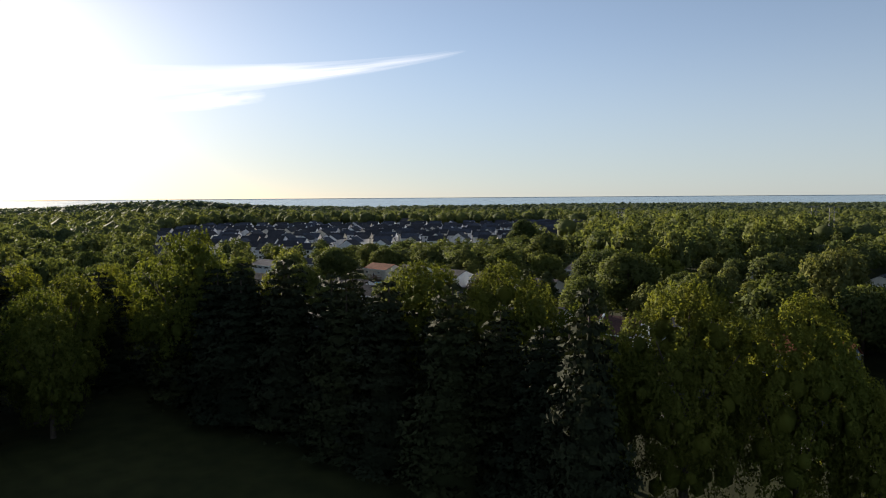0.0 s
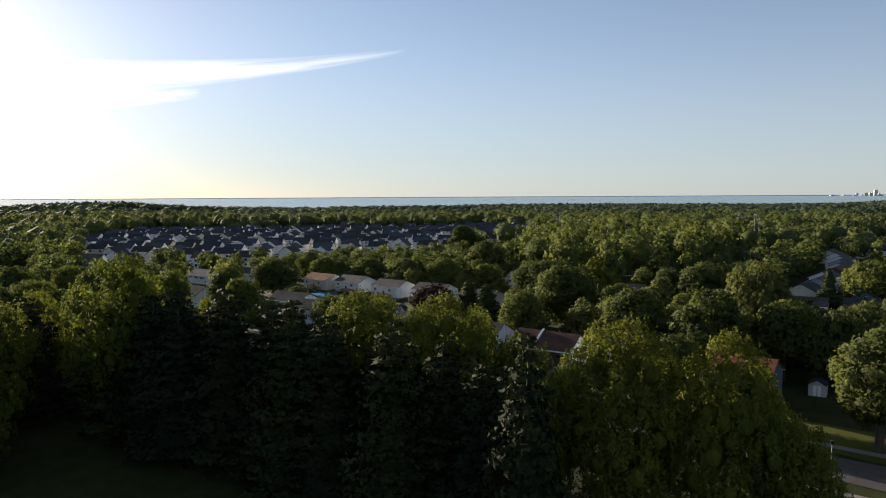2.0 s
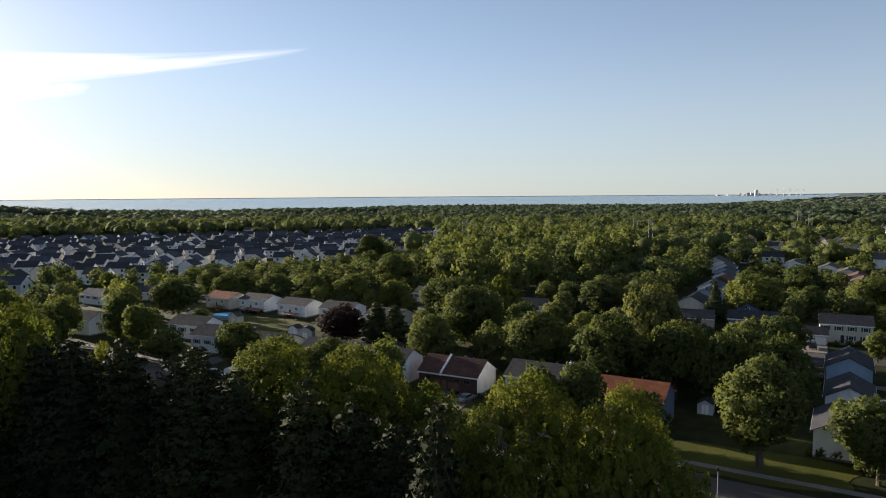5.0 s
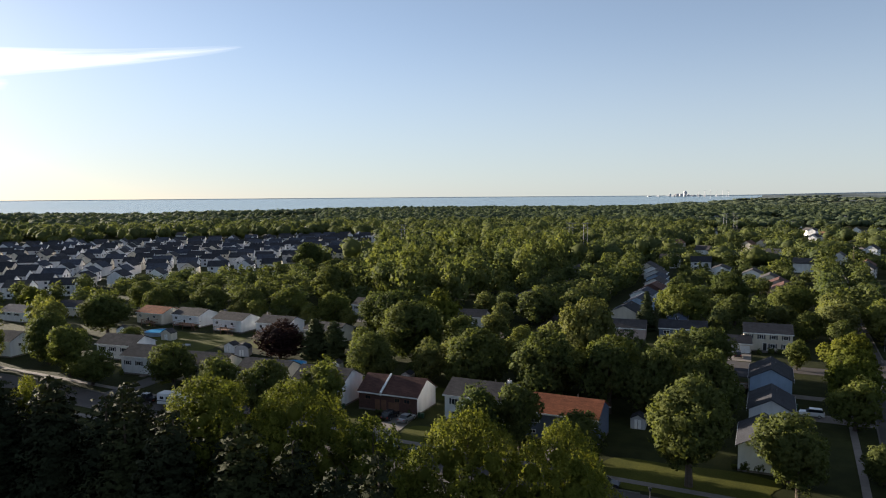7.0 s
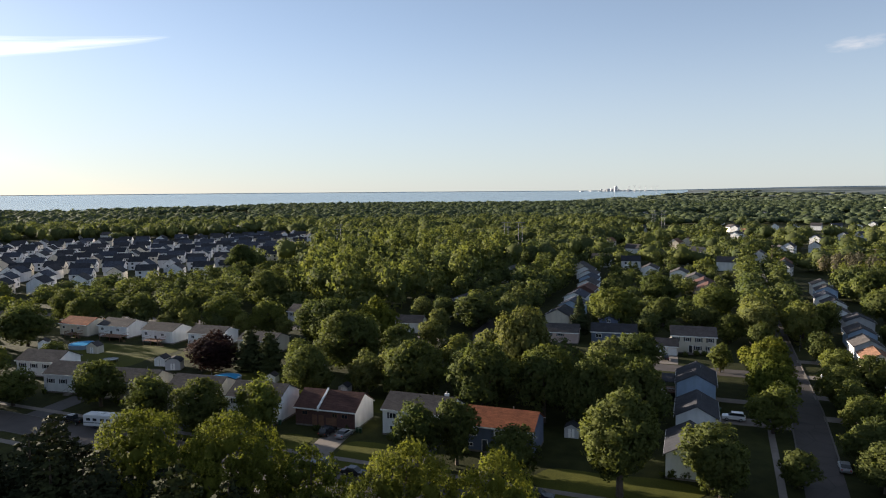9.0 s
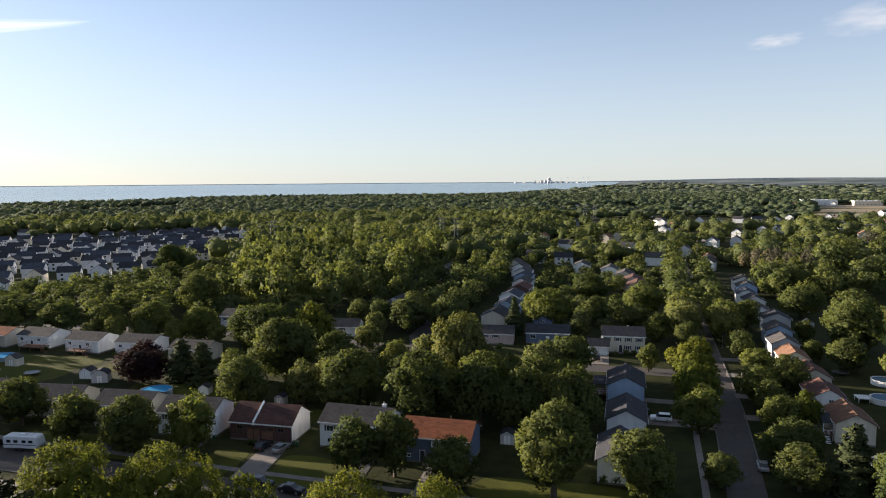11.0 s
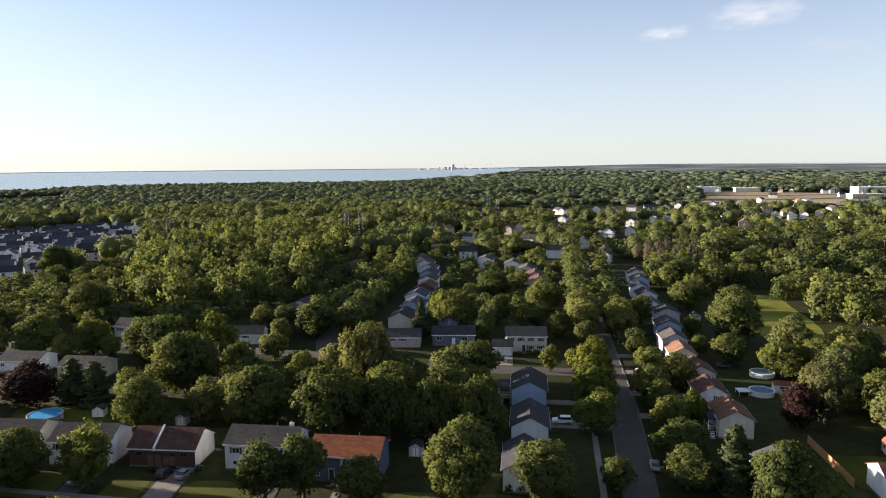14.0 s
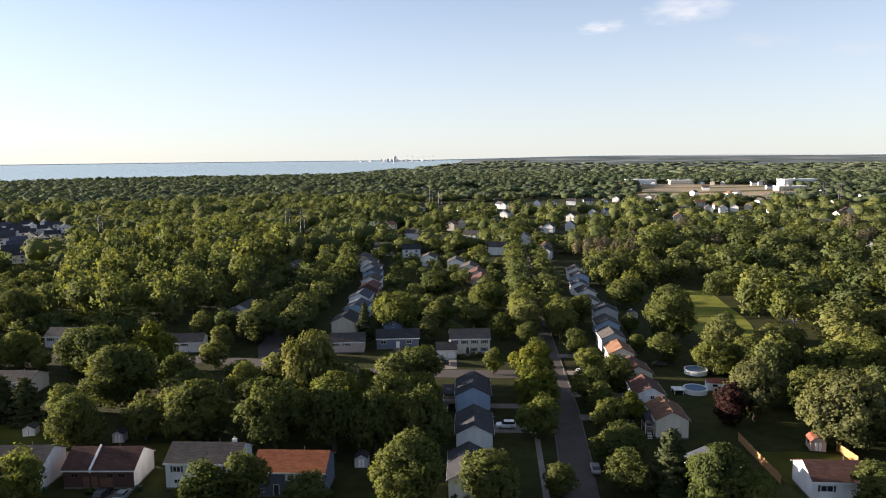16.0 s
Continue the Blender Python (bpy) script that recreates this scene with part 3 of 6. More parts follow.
FILL_SPRUCES = [(-79, 60, 22.5, 8.5), (-71.5, 64.5, 20.5, 8), (-67.5, 66.5, 17.5, 8), (-85, 57.5, 22, 9), (-89, 56, 21, 9), (-68, 59, 21.5, 8.5), (-61, 59.5, 19, 8), (-95, 59, 20.5, 9)]
# extra spruces to the west, mostly out of view, added to cast shade
SHADE_SPRUCES = [(-118, 52, 19, 10), (-101, 24, 21, 11), (-88, 14, 22, 12), (-116, 30, 21, 11), (-74, 10, 20, 11), (-132, 40, 22, 12)]
for x, y, h, w in NEAR_SPRUCES + FILL_SPRUCES + SHADE_SPRUCES:
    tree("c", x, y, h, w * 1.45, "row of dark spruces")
for x, y, h, w in [(-58, 66.5, 23.6, 19), (-47.5, 67.5, 23.2, 17), (-24.6, 63.5, 23.8, 15.5), (-15.6, 66, 22.2, 14.5), (-38.5, 69.5, 20, 14), (-99.5, 56.5, 28, 18), (-104, 37, 19, 15), (-112, 45, 20, 15), (-94.1, 69, 20, 9), (-9.5, 66, 16.5, 9), (-122, 56, 20, 13), (-112, 26, 19, 13), (-135, 45, 21, 14), (-31, 60, 19, 10), (-96, 36, 17, 11)]:
    tree("N" if h > 22 and x > -60 else "M", x, y, h, w, "large maples near the spruces")
FRONT_YARD = [("d", -88.5, 115.6, 11, 11.5), ("d", -74.8, 115.6, 13, 10), ("d", -102.7, 118, 11, 11), ("d", -40.8, 113, 12, 9.5), ("d", -34.3, 114.5, 12, 8.6), ("d", -23.7, 112.5, 9, 9.4),
              ("T", -6.2, 109.6, 16.8, 13), ("d", 7.6, 116.6, 11, 11), ("d", 8.7, 111.2, 10, 8.6), ("d", 21.1, 121.3, 6.2, 6.6), ("d", 33.7, 122.5, 8, 9.5), ("d", 35, 134.1, 9, 11.5),
              ("s", 41.4, 121.5, 12, 7), ("d", 47.5, 114.5, 12.4, 11.5), ("d", 53, 112.5, 8.5, 7.5), ("y", 42.3, 152.2, 9, 6.6), ("d", 74, 112.8, 9.5, 9.5), ("d", -120.9, 123.8, 11, 11.5), ("d", -140.5, 118.4, 9, 10)]
for code, x, y, th, tw in FRONT_YARD:
    tree(code, x, y, th * 1.06, tw * 1.12, "trees in the front gardens")
BACK_YARD = [("d", -53.5, 145.5, 15.4, 14.5), ("m", -36.3, 141, 17, 15), ("m", -23.4, 141, 15, 12.5), ("m", -14.5, 140, 15, 11), ("m", -4.6, 139, 15.5, 11.4), ("d", -81, 170.1, 17, 18), ("d", -96, 194, 17, 18),
             ("y", -82.5, 191.8, 17.7, 13.5), ("d", -79.4, 143.5, 13, 13), ("d", -72.8, 152.9, 4, 4), ("p", -115.5, 157.4, 10, 14), ("s", -106.7, 162, 11, 8), ("s", -99.7, 160, 11, 8),
             ("d", -54.7, 181.2, 9, 9.4), ("L", -33.5, 170, 21, 15), ("y", -20.3, 177.1, 8, 6), ("d", -6.4, 183, 13, 12.5), ("B", -17.5, 240.5, 16.6, 17), ("d", -62, 163, 12, 14), ("d", -44, 160, 11, 13), ("d", -12, 152, 15, 13), ("d", -25, 155, 14, 13), ("d", -6, 161, 12, 11)]
for code, x, y, th, tw in BACK_YARD:
    tree(code, x, y, th, tw * 1.15, "trees in the back gardens")
STREET = [("s", -27, 233, 13, 6.5), ("B", -2.4, 300, 14, 18), ("m", -0.8, 253.5, 11, 15), ("y", 23.7, 182.5, 13.4, 13.5), ("y", 22.2, 160, 12, 12), ("d", 20.6, 147, 11, 11), ("y", 23, 171, 12, 12.5), ("d", 36.8, 169.3, 10, 12),
          ("d", 45, 177.6, 11, 11), ("d", 49.8, 250.8, 12, 10.5), ("d", 43, 263.4, 9, 11), ("d", 41, 212, 9, 10), ("d", 19.3, 231, 10, 10.4), ("d", 26.2, 216.6, 10, 8), ("d", 17.6, 275.3, 13, 18),
          ("d", 49.1, 330.9, 9, 12), ("d", 36, 349.9, 9, 12), ("d", 14, 193.2, 8, 7), ("d", -28.6, 184.1, 7, 6.2)]
for code, x, y, th, tw in STREET:
    tree(code, x, y, th, tw, "trees along the side street")
PARK = [("B", 75.5, 228, 20, 21), ("d", 66, 203, 10, 11), ("L", 72.1, 156, 16, 15), ("L", 84, 139.5, 19, 21), ("p", 65.8, 153.4, 11, 9.5), ("d", 76, 190.7, 11, 13), ("d", 87.9, 163.5, 12, 15), ("d", 86, 192, 12, 14),
        ("d", 102, 176.5, 14, 18), ("d", 114.5, 183, 14, 17), ("d", 83, 330, 14, 18), ("d", 74.2, 280, 14, 18), ("D", 90.7, 405, 16, 14), ("D", 82, 392, 16, 12), ("D", 101, 398, 15, 13), ("D", 86, 378, 15, 12), ("D", 95, 384, 17, 13), ("D", 96, 414, 16, 13), ("D", 106, 384, 15, 12), ("D", 78, 402, 15, 12), ("D", 110, 408, 16, 13), ("D", 88, 420, 15, 12), ("d", 107, 150, 15, 17), ("d", 97, 128, 13, 15)]
PARK += [("W", 118, 262, 17, 14), ("W", 124, 280, 18, 15), ("w", 116, 292, 14, 12), ("W", 128, 262, 18, 15), ("w", 121, 246, 15, 13), ("W", 133, 290, 18, 15)]
for row in PARK:
    tree(*row, "trees beside the park lawn")
BELT = [("d", -190.6, 167, 15, 19), ("d", -217, 207.8, 12, 16), ("d", -201, 200, 11, 14), ("d", -182.4, 206, 12, 15), ("d", -163, 204, 12, 15), ("d", -145.3, 204, 13, 16), ("B", -153.2, 246.9, 17, 20), ("d", -236, 353, 18, 20),
        ("p", -122.9, 168.2, 9, 11), ("d", -104.2, 197.2, 16, 17), ("d", -127, 204, 12, 14), ("y", -254, 188.6, 11, 13), ("p", -181.9, 138.2, 10, 8.5), ("d", -160, 148, 8, 9), ("y", -245, 207, 9, 9)]
for row in BELT:
    tree(*row, "belt of trees behind the long houses")
# added mainly for their long shade over lawns and street; mostly hidden
for x, y, h, w in [(-152, 121.5, 14, 12), (-169, 129, 15, 13), (-184, 121, 14, 12), (-176, 110, 15, 13), (-206, 119, 15, 13), (-162, 99, 15, 12), (-190, 101, 16, 13), (-215, 108, 16, 14), (-150, 92, 16, 12), (-140, 80, 17, 13), (-128, 68, 18, 13)]:
    tree("d", x, y, h, w, "tall trees west of the gardens")
for x, y, h, w in [(36.5, 148.5, 9, 9.5), (37.5, 160, 9, 9), (40, 187, 10, 10), (27.5, 200.5, 9, 9), (60, 212, 7, 6.5), (64, 236, 8, 7)]:
    tree("d", x, y, h, w, "trees along the side street")
for x, y, h, w in [(-150, 54, 21.5, 18), (-138, 46, 18, 15), (-160, 66, 18, 15), (-176, 80, 17, 15), (-168, 52, 19, 15), (-152, 74, 16, 13), (-190, 72, 18, 16), (-205, 88, 17, 15)]:
    tree("d", x, y, h, w, "tall trees west of the gardens")
hedge_rng = random.Random(31)
for k in range(13):
    tree("w", -196 + 10.6 * k + hedge_rng.uniform(-2, 2), 200.5 + hedge_rng.uniform(-1.5, 1.5), hedge_rng.uniform(6.5, 9.5), hedge_rng.uniform(7, 10), "belt of trees behind the long houses")


# ---- houses ----
def window(parent, x, y, z, w, h, face="front", shutters=None, trim="white"):
    """A window on a wall face: frame, pane and bar standing a little proud; face: front (-y), back, left (-x) or right."""
    rot = {"front": 0, "right": 90, "back": 180, "left": -90}[face]
    ob = new("window")
    ob.parent = parent
    ob.matrix_basis = pose(x, y, z, 0, 0, rot)
    f = 0.09
    part("frame", boxes((-w / 2, -0.07, -h / 2, -w / 2 + f, 0.05, h / 2), (w / 2 - f, -0.07, -h / 2, w / 2, 0.05, h / 2), (-w / 2 + f, -0.07, h / 2 - f, w / 2 - f, 0.05, h / 2),
                        (-w / 2 + f, -0.07, -h / 2, w / 2 - f, 0.05, -h / 2 + f), (-0.03, -0.06, -h / 2 + f, 0.03, 0.05, h / 2 - f)), M[trim], ob)
    part("pane", boxes((-w / 2 + f, -0.03, -h / 2 + f, w / 2 - f, 0.03, h / 2 - f)), M["glass"], ob)
    if shutters:
        for s in (-1, 1):
            part("shutter", boxes((s * (w / 2 + 0.05), -0.05, -h / 2, s * (w / 2 + 0.42), 0.0, h / 2)), M[shutters], ob, "dark louvred shutter")
    return ob


def house(name, x, y, yaw, length, depth, eave, rise, wall, roof, label, ridge="x", group="", windows=(), doors=(), garage=(), chimney=None, over=0.4, trim="white"):
    """A gabled house whose front left corner stands at x, y; the ridge runs along its length (x) or its depth (y)."""
    root = new(name)
    root.matrix_basis = pose(x, y, 0, 0, 0, yaw)
    L, D = (length, depth)
    if ridge == "x":
        body = prism([(0, 0), (D, 0), (D, eave), (D / 2, eave + rise), (0, eave)], L, "x")
    else:
        body = prism([(0, 0), (L, 0), (L, eave), (L / 2, eave + rise), (0, eave)], D, "y")
    part("wall", body, WALL[wall], root)
    span, run = (D, L) if ridge == "x" else (L, D)
    k = rise / (span / 2)
    t = 0.16
    for s in (0, 1):
        a0, a1 = (-over, span / 2) if s == 0 else (span / 2, span + over)
        z0, z1 = (eave - k * over, eave + rise) if s == 0 else (eave + rise, eave - k * over)
        prof = [(a0, z0 + 0.03), (a1, z1 + 0.03), (a1, z1 + t), (a0, z0 + t)]
        part("roof_slope", prism(prof, run + 2 * 0.3, ridge, -0.3), ROOF[roof], root)
        edge = [(a0 - 0.03, z0 - 0.12), (a0, z0 - 0.12), (a0, z0 + t), (a0 - 0.03, z0 + t)] if s == 0 else [(a1, z1 - 0.12), (a1 + 0.03, z1 - 0.12), (a1 + 0.03, z1 + t), (a1, z1 + t)]
        part("gutter", prism(edge, run + 0.6, ridge, -0.3), M["white"], root)
    part("foundation", boxes((-0.04, -0.04, -0.2, L + 0.04, D + 0.04, 0.35)), M["concrete"], root)
    for (wx, wz, ww, wh, face, sh) in windows:
        px, py = {"front": (wx, 0), "back": (wx, D), "left": (0, wx), "right": (L, wx)}[face]
        window(root, px, py, wz, ww, wh, face, sh, trim)
    for (dx, face, mat) in doors:
        px, py = {"front": (dx, 0), "back": (dx, D), "left": (0, dx), "right": (L, dx)}[face]
        d = new("door")
        d.parent = root
        d.matrix_basis = pose(px, py, 0.35, 0, 0, {"front": 0, "right": 90, "back": 180, "left": -90}[face])
        part("door_frame", boxes((-0.56, -0.06, 0, -0.46, 0.04, 2.15), (0.46, -0.06, 0, 0.56, 0.04, 2.15), (-0.46, -0.06, 2.05, 0.46, 0.04, 2.15)), M[trim], d)
        part("door_leaf", boxes((-0.46, -0.03, 0, 0.46, 0.03, 2.05)), M[mat], d)
    for gx, gw in garage:
        g = new("garage_door")
        g.parent = root
        g.matrix_basis = pose(gx, 0, 0.05)
        for i in range(4):
            part("panel", boxes((-gw / 2, -0.05, i * 0.53, gw / 2, 0.02, i * 0.53 + 0.5), bevel=0.015), M[trim], g)
    if chimney:
        cx, cy, ch = chimney
        c = new("chimney")
        c.parent = root
        part("chimney_shaft", boxes((cx - 0.4, cy - 0.3, eave, cx + 0.4, cy + 0.3, ch)), M["white"], c, "white clad chimney")
        part("flue", tube([(cx, cy, ch), (cx, cy, ch + 0.4)], [0.14, 0.14]), M["galv"], c)
    part("vent_pipe", tube([(L * 0.62, D * 0.66, eave), (L * 0.62, D * 0.66, eave + rise + 0.25)], [0.06, 0.06], 6), M["galv"], root)
    return tagged(root, label, "house", group)


H4W = [(2.2, 4.0, 1.5, 1.2, "front", "navy_trim"), (5.4, 4.0, 1.3, 1.2, "front", "navy_trim"), (10.2, 4.0, 1.5, 1.2, "front", "navy_trim"), (2.2, 1.6, 1.3, 0.9, "front", None), (10.2, 1.6, 1.3, 0.9, "front", None)]
TERRAW = [(1.6, 3.6, 2.2, 1.3, "front", None), (1.3, 1.3, 1.3, 0.7, "front", None), (6.9, 3.8, 1.1, 1.2, "front", "white"), (9.4, 3.8, 1.2, 1.2, "front", "white"), (11.9, 3.8, 1.2, 1.2, "front", "white"), (6.9, 1.4, 1.1, 0.8, "front", None), (10.6, 1.4, 1.1, 0.8, "front", None)]
R3W = [(2.0, 2.9, 1.4, 1.1, "front", "navy_trim"), (5.5, 2.9, 1.4, 1.1, "front", "navy_trim"), (9.5, 2.9, 1.8, 1.1, "front", "navy_trim")]
BACKW = [(1.8, 2.8, 1.2, 1.0, "front", None), (8.4, 2.8, 1.2, 1.0, "front", None)]
GABW = [(3.2, 3.4, 0.9, 1.1, "right", None), (8.5, 3.4, 1.2, 1.1, "right", None), (8.5, 3.4, 1.2, 1.1, "left", None)]
BLOCKED = [(Vector((-62, 142, 0)), 5.0), (Vector((-105.8, 149.3, 0)), 8.0), (Vector((-98, 138, 0)), 6.0), (Vector((-112, 183, 0)), 5.0)]      # open lawns
row1 = "houses facing the front street"


def placed(*args, **kw):
    ob = house(*args, **kw)
    L, D = args[4], args[5]
    BLOCKED.append((ob.matrix_basis @ Vector((L / 2, D / 2, 0)), max(L, D) * 0.62))
    return ob


duplex = placed("duplex_house", -72.3, 125.4, -1, 13.5, 8.8, 3.9, 2.6, "brick", "brown", "brown brick house with brown shingle roof and white gable", group=row1,
                # the brown garage panels stand in for a recess dark with shade
                windows=[(11.2, 2.7, 1.4, 0.9, "front", None), (9.0, 2.7, 1.2, 0.9, "front", None), (2.2, 2.7, 1.4, 0.9, "front", None)], doors=[(5.9, "front", "deck"), (4.4, "front", "deck")], garage=[(8.2, 2.4)], trim="deck")
part("gable_siding", prism([(0, 0.3), (8.8, 0.3), (8.8, 3.9), (4.4, 6.45), (0, 3.9)], 0.05, "x", 13.5), WALL["white"], duplex, "white clapboard gable end")
part("party_wall", prism([(-0.45, 3.4), (4.4, 6.25), (4.4, 7.0), (-0.45, 4.15)], 0.35, "x", 5.2), M["white"], duplex, "white parapet between the two roofs")
placed("raised_ranch_house", -52.7, 125.0, -3, 13.8, 8.6, 5.3, 2.2, "white", "grey", "white clapboard house with dark shutters and grey roof", group=row1, windows=H4W, doors=[(7.6, "front", "white")], chimney=(11.5, 5.6, 7.8))
placed("raised_ranch_house", -35.2, 121.6, -3, 13.2, 8.6, 5.0, 2.2, "navy", "terra", "blue-grey house with terracotta shingle roof and white trim", group=row1, windows=TERRAW, doors=[(4.2, "front", "navy_trim")])
placed("raised_ranch_house", -88.2, 124.6, 0, 12.4, 8.6, 5.0, 2.2, "white", "grey", "white clapboard house with grey shingle roof", group=row1, windows=H4W, doors=[(7.6, "front", "white")])
placed("raised_ranch_house", -104.8, 126.2, 2, 12.4, 8.6, 5.0, 2.0, "cream", "grey", "pale clapboard house with grey low roof", group=row1, windows=H4W[:4], doors=[(7.6, "front", "white")])
placed("raised_ranch_house", -143.0, 129.1, 4, 12.5, 8.6, 4.6, 2.1, "white", "grey", "white raised house with dark shuttered windows", group=row1, windows=R3W, doors=[(7.6, "front", "white")])
placed("raised_ranch_house", -124.5, 128.6, 4, 12.5, 8.6, 4.4, 2.0, "cream", "grey", "pale house with grey roof behind garden trees", group=row1, windows=R3W)
placed("ranch_house", -163.0, 139.0, 4, 12.5, 8.6, 4.2, 2.0, "white", "grey", "white house with pale grey roof", group=row1, windows=R3W)
placed("ranch_house", -199.0, 129.5, 4, 13.0, 8.6, 4.6, 2.0, "white", "grey", "white house with grey roof and side windows", group=row1, windows=R3W + [(3, 3.2, 1.1, 1.0, "right", None)])
placed("ranch_house", -247.0, 169.5, 0, 13.5, 8.6, 3.6, 1.9, "white", "blue", "white house with slate blue roof", windows=R3W)
placed("ranch_house", -236.0, 184.0, 8, 13.0, 8.6, 3.6, 1.9, "cream", "dark", "cream house with dark roof among trees", windows=BACKW)
row3 = "long houses with back decks"
for k, (x, y, yaw, w, r, lab) in enumerate([(-195.5, 184, -3, "cream", "terra", "cream ranch house with terracotta roof"), (-180.2, 185, -3, "white", "grey", "long white ranch house with grey roof"),
                                             (-160.4, 182.5, -3, "white", "grey", "white ranch house with brown timber deck"), (-142.3, 182, 0, "white", "grey", "white ranch house with grey roof and deck"),
                                             (-121.6, 178, -2, "cream", "grey", "pale ranch house behind dark firs")]):
    placed("ranch_house", x, y, yaw, 12.2, 9.0, 4.0, 1.7, w, r, lab, group=row3, windows=BACKW, doors=[(5.6, "front", "black")])
side = "houses along the side street"
placed("gabled_house", 2.8, 162.1, -2, 8.2, 12.5, 4.8, 2.1, "blue", "dark", "blue-grey house with charcoal roof and blank gable", ridge="y", group=side, windows=GABW)
placed("gabled_house", 2.4, 139.8, -2, 7.6, 12.0, 4.3, 2.0, "estate", "dark", "pale grey house with dark slate-grey roof", ridge="y", group=side, windows=GABW)
placed("gabled_house", 0.6, 118.9, -2, 7.4, 12.0, 4.3, 2.0, "white", "dark", "white house with dark roof behind a tree", ridge="y", group=side, windows=GABW)
EAST_LEAN = (0, 1.2, -1.0, 0.6, -0.4, 1.5, -1.2)
EAST = [(44.8, 117.5, "white", "blue", "white house with slate roof behind trees"), (46.3, 146.6, "cream", "tan", "cream clapboard house with brown shingle roof"), (47.2, 163, "white", "brown", "white house with brown roof"), (48, 179, "cream", "brown", "cream house with brown roof"),
        (49.2, 198, "cream", "tan", "cream house with sunlit tan roof"), (50, 214, "grey", "grey", "grey house with pale grey roof"), (51.8, 231.5, "blue", "grey", "pale blue house with grey roof"),
        (53.5, 250, "grey", "dark", "grey house with dark roof"), (55, 268, "white", "grey", "white house with grey roof"), (56, 287, "white", "dark", "white house with dark roof"),
        (57, 305, "white", "blue", "white house with blue-grey roof"), (58.5, 323, "blue", "grey", "pale blue house with grey roof"), (60, 341, "white", "grey", "white house with pale roof")]
for x, y, w, r, lab in EAST:
    j = EAST_LEAN[int(y) % 7]
    placed("gabled_house", x + j * (y > 150), y, -3 + (y * 7 % 5 - 2) * 0.9, 7.6 + 0.5 * j, 9.6 - 0.6 * j, 4.6 + 0.3 * j, 1.9, w, r, lab, ridge="y", group=side, windows=GABW + [(4, 3.6, 1.0, 1.0, "front", None)] * (y > 150))
WEST = [(-39.1, 237.5, "cream", "dark", "cream gabled house with dark roof"), (-37.6, 258.5, "blue", "blue", "pale house with blue-grey roof"), (-38.6, 279, "white", "blue", "tall white house with blue-grey roof"),
        (-37, 299, "brick", "brown", "brown house with brown roof"), (-38, 318, "white", "grey", "white house with grey roof"), (-39.5, 337, "blue", "blue", "pale blue house with slate roof"),
        (-41.5, 355, "white", "grey", "white house with light roof"), (-45, 373, "white", "grey", "white house with light roof"), (-50, 391, "cream", "grey", "cream house with grey roof")]
for x, y, w, r, lab in WEST:
    placed("gabled_house", x, y, -4, 8.2, 12.0, 5.0, 2.0, w, r, lab, ridge="y", group="houses along the west street", windows=GABW)
for x, y, w, r, lab in [(-13, 390, "white", "grey", "white house with pale grey roof"), (2, 374, "white", "grey", "white house with grey roof"), (9, 354, "cream", "grey", "cream house with grey roof"), (12, 335, "pink", "brown", "pinkish house with brown roof"),
                        (13, 318, "tan", "brown", "tan house with brown roof")]:
    placed("gabled_house", x, y, -4, 8.6, 12.0, 4.8, 1.9, w, r, lab, ridge="y", group=side, windows=GABW)
colonial = placed("colonial_house", 1.9, 213.1, 1, 12.4, 8.5, 5.2, 2.0, "cream", "dark", "two-storey cream house with dark shutters", windows=[(1.4 + 3.1 * k, 4.1, 1.2, 1.2, "front", "navy_trim") for k in range(4)] + [(7.4, 1.7, 1.3, 1.2, "front", "navy_trim"), (10.6, 1.7, 1.3, 1.2, "front", "navy_trim")], doors=[(5.4, "front", "black")])
placed("attached_garage", -2.2, 209.0, 1, 6.0, 7.5, 2.7, 1.5, "cream", "dark", "double garage with white panelled doors", garage=[(1.6, 2.5), (4.4, 2.5)])
placed("ranch_house", -21.8, 220.2, 3, 13.6, 8.4, 3.6, 1.9, "navy", "dark", "slate-blue ranch house with white windows", windows=[(2.2, 2.3, 1.8, 1.2, "front", None), (10.4, 2.3, 1.8, 1.2, "front", None)], doors=[(6.8, "front", "white")])
placed("rear_dormer_house", -20.5, 232, 3, 6.0, 6.0, 5.0, 1.5, "navy", "dark", "small slate-blue upper gable", ridge="y", windows=[(3, 4.8, 1.1, 1.0, "front", None)])
placed("ranch_house", -36.5, 216, 3, 11.0, 8.2, 3.6, 1.9, "pink", "grey", "pale pink ranch house with grey roof", windows=R3W[:2])
placed("ranch_house", -88.5, 217, 6, 11.0, 8.2, 3.6, 1.9, "white", "grey", "small white house with grey roof", windows=R3W[:2])
placed("ranch_house", -132.2, 225.5, -4, 13.2, 8.4, 4.0, 2.0, "grey", "grey", "grey duplex house in the shade of trees", windows=R3W)
placed("gabled_house", -84.9, 248.7, -8, 8.0, 12.0, 3.8, 1.8, "cream", "grey", "cream gabled house beside the bend", ridge="y")
placed("gabled_house", -83, 266, -8, 8.0, 12.0, 3.8, 1.8, "grey", "grey", "grey house behind street trees", ridge="y")
placed("gabled_house", -83, 350, -8, 9.0, 12.0, 4.2, 1.8, "grey", "grey", "grey house half hidden in trees", ridge="y")
placed("gabled_house", -86, 372, -8, 9.0, 12.0, 4.2, 1.8, "grey", "grey", "grey house half hidden in trees", ridge="y")
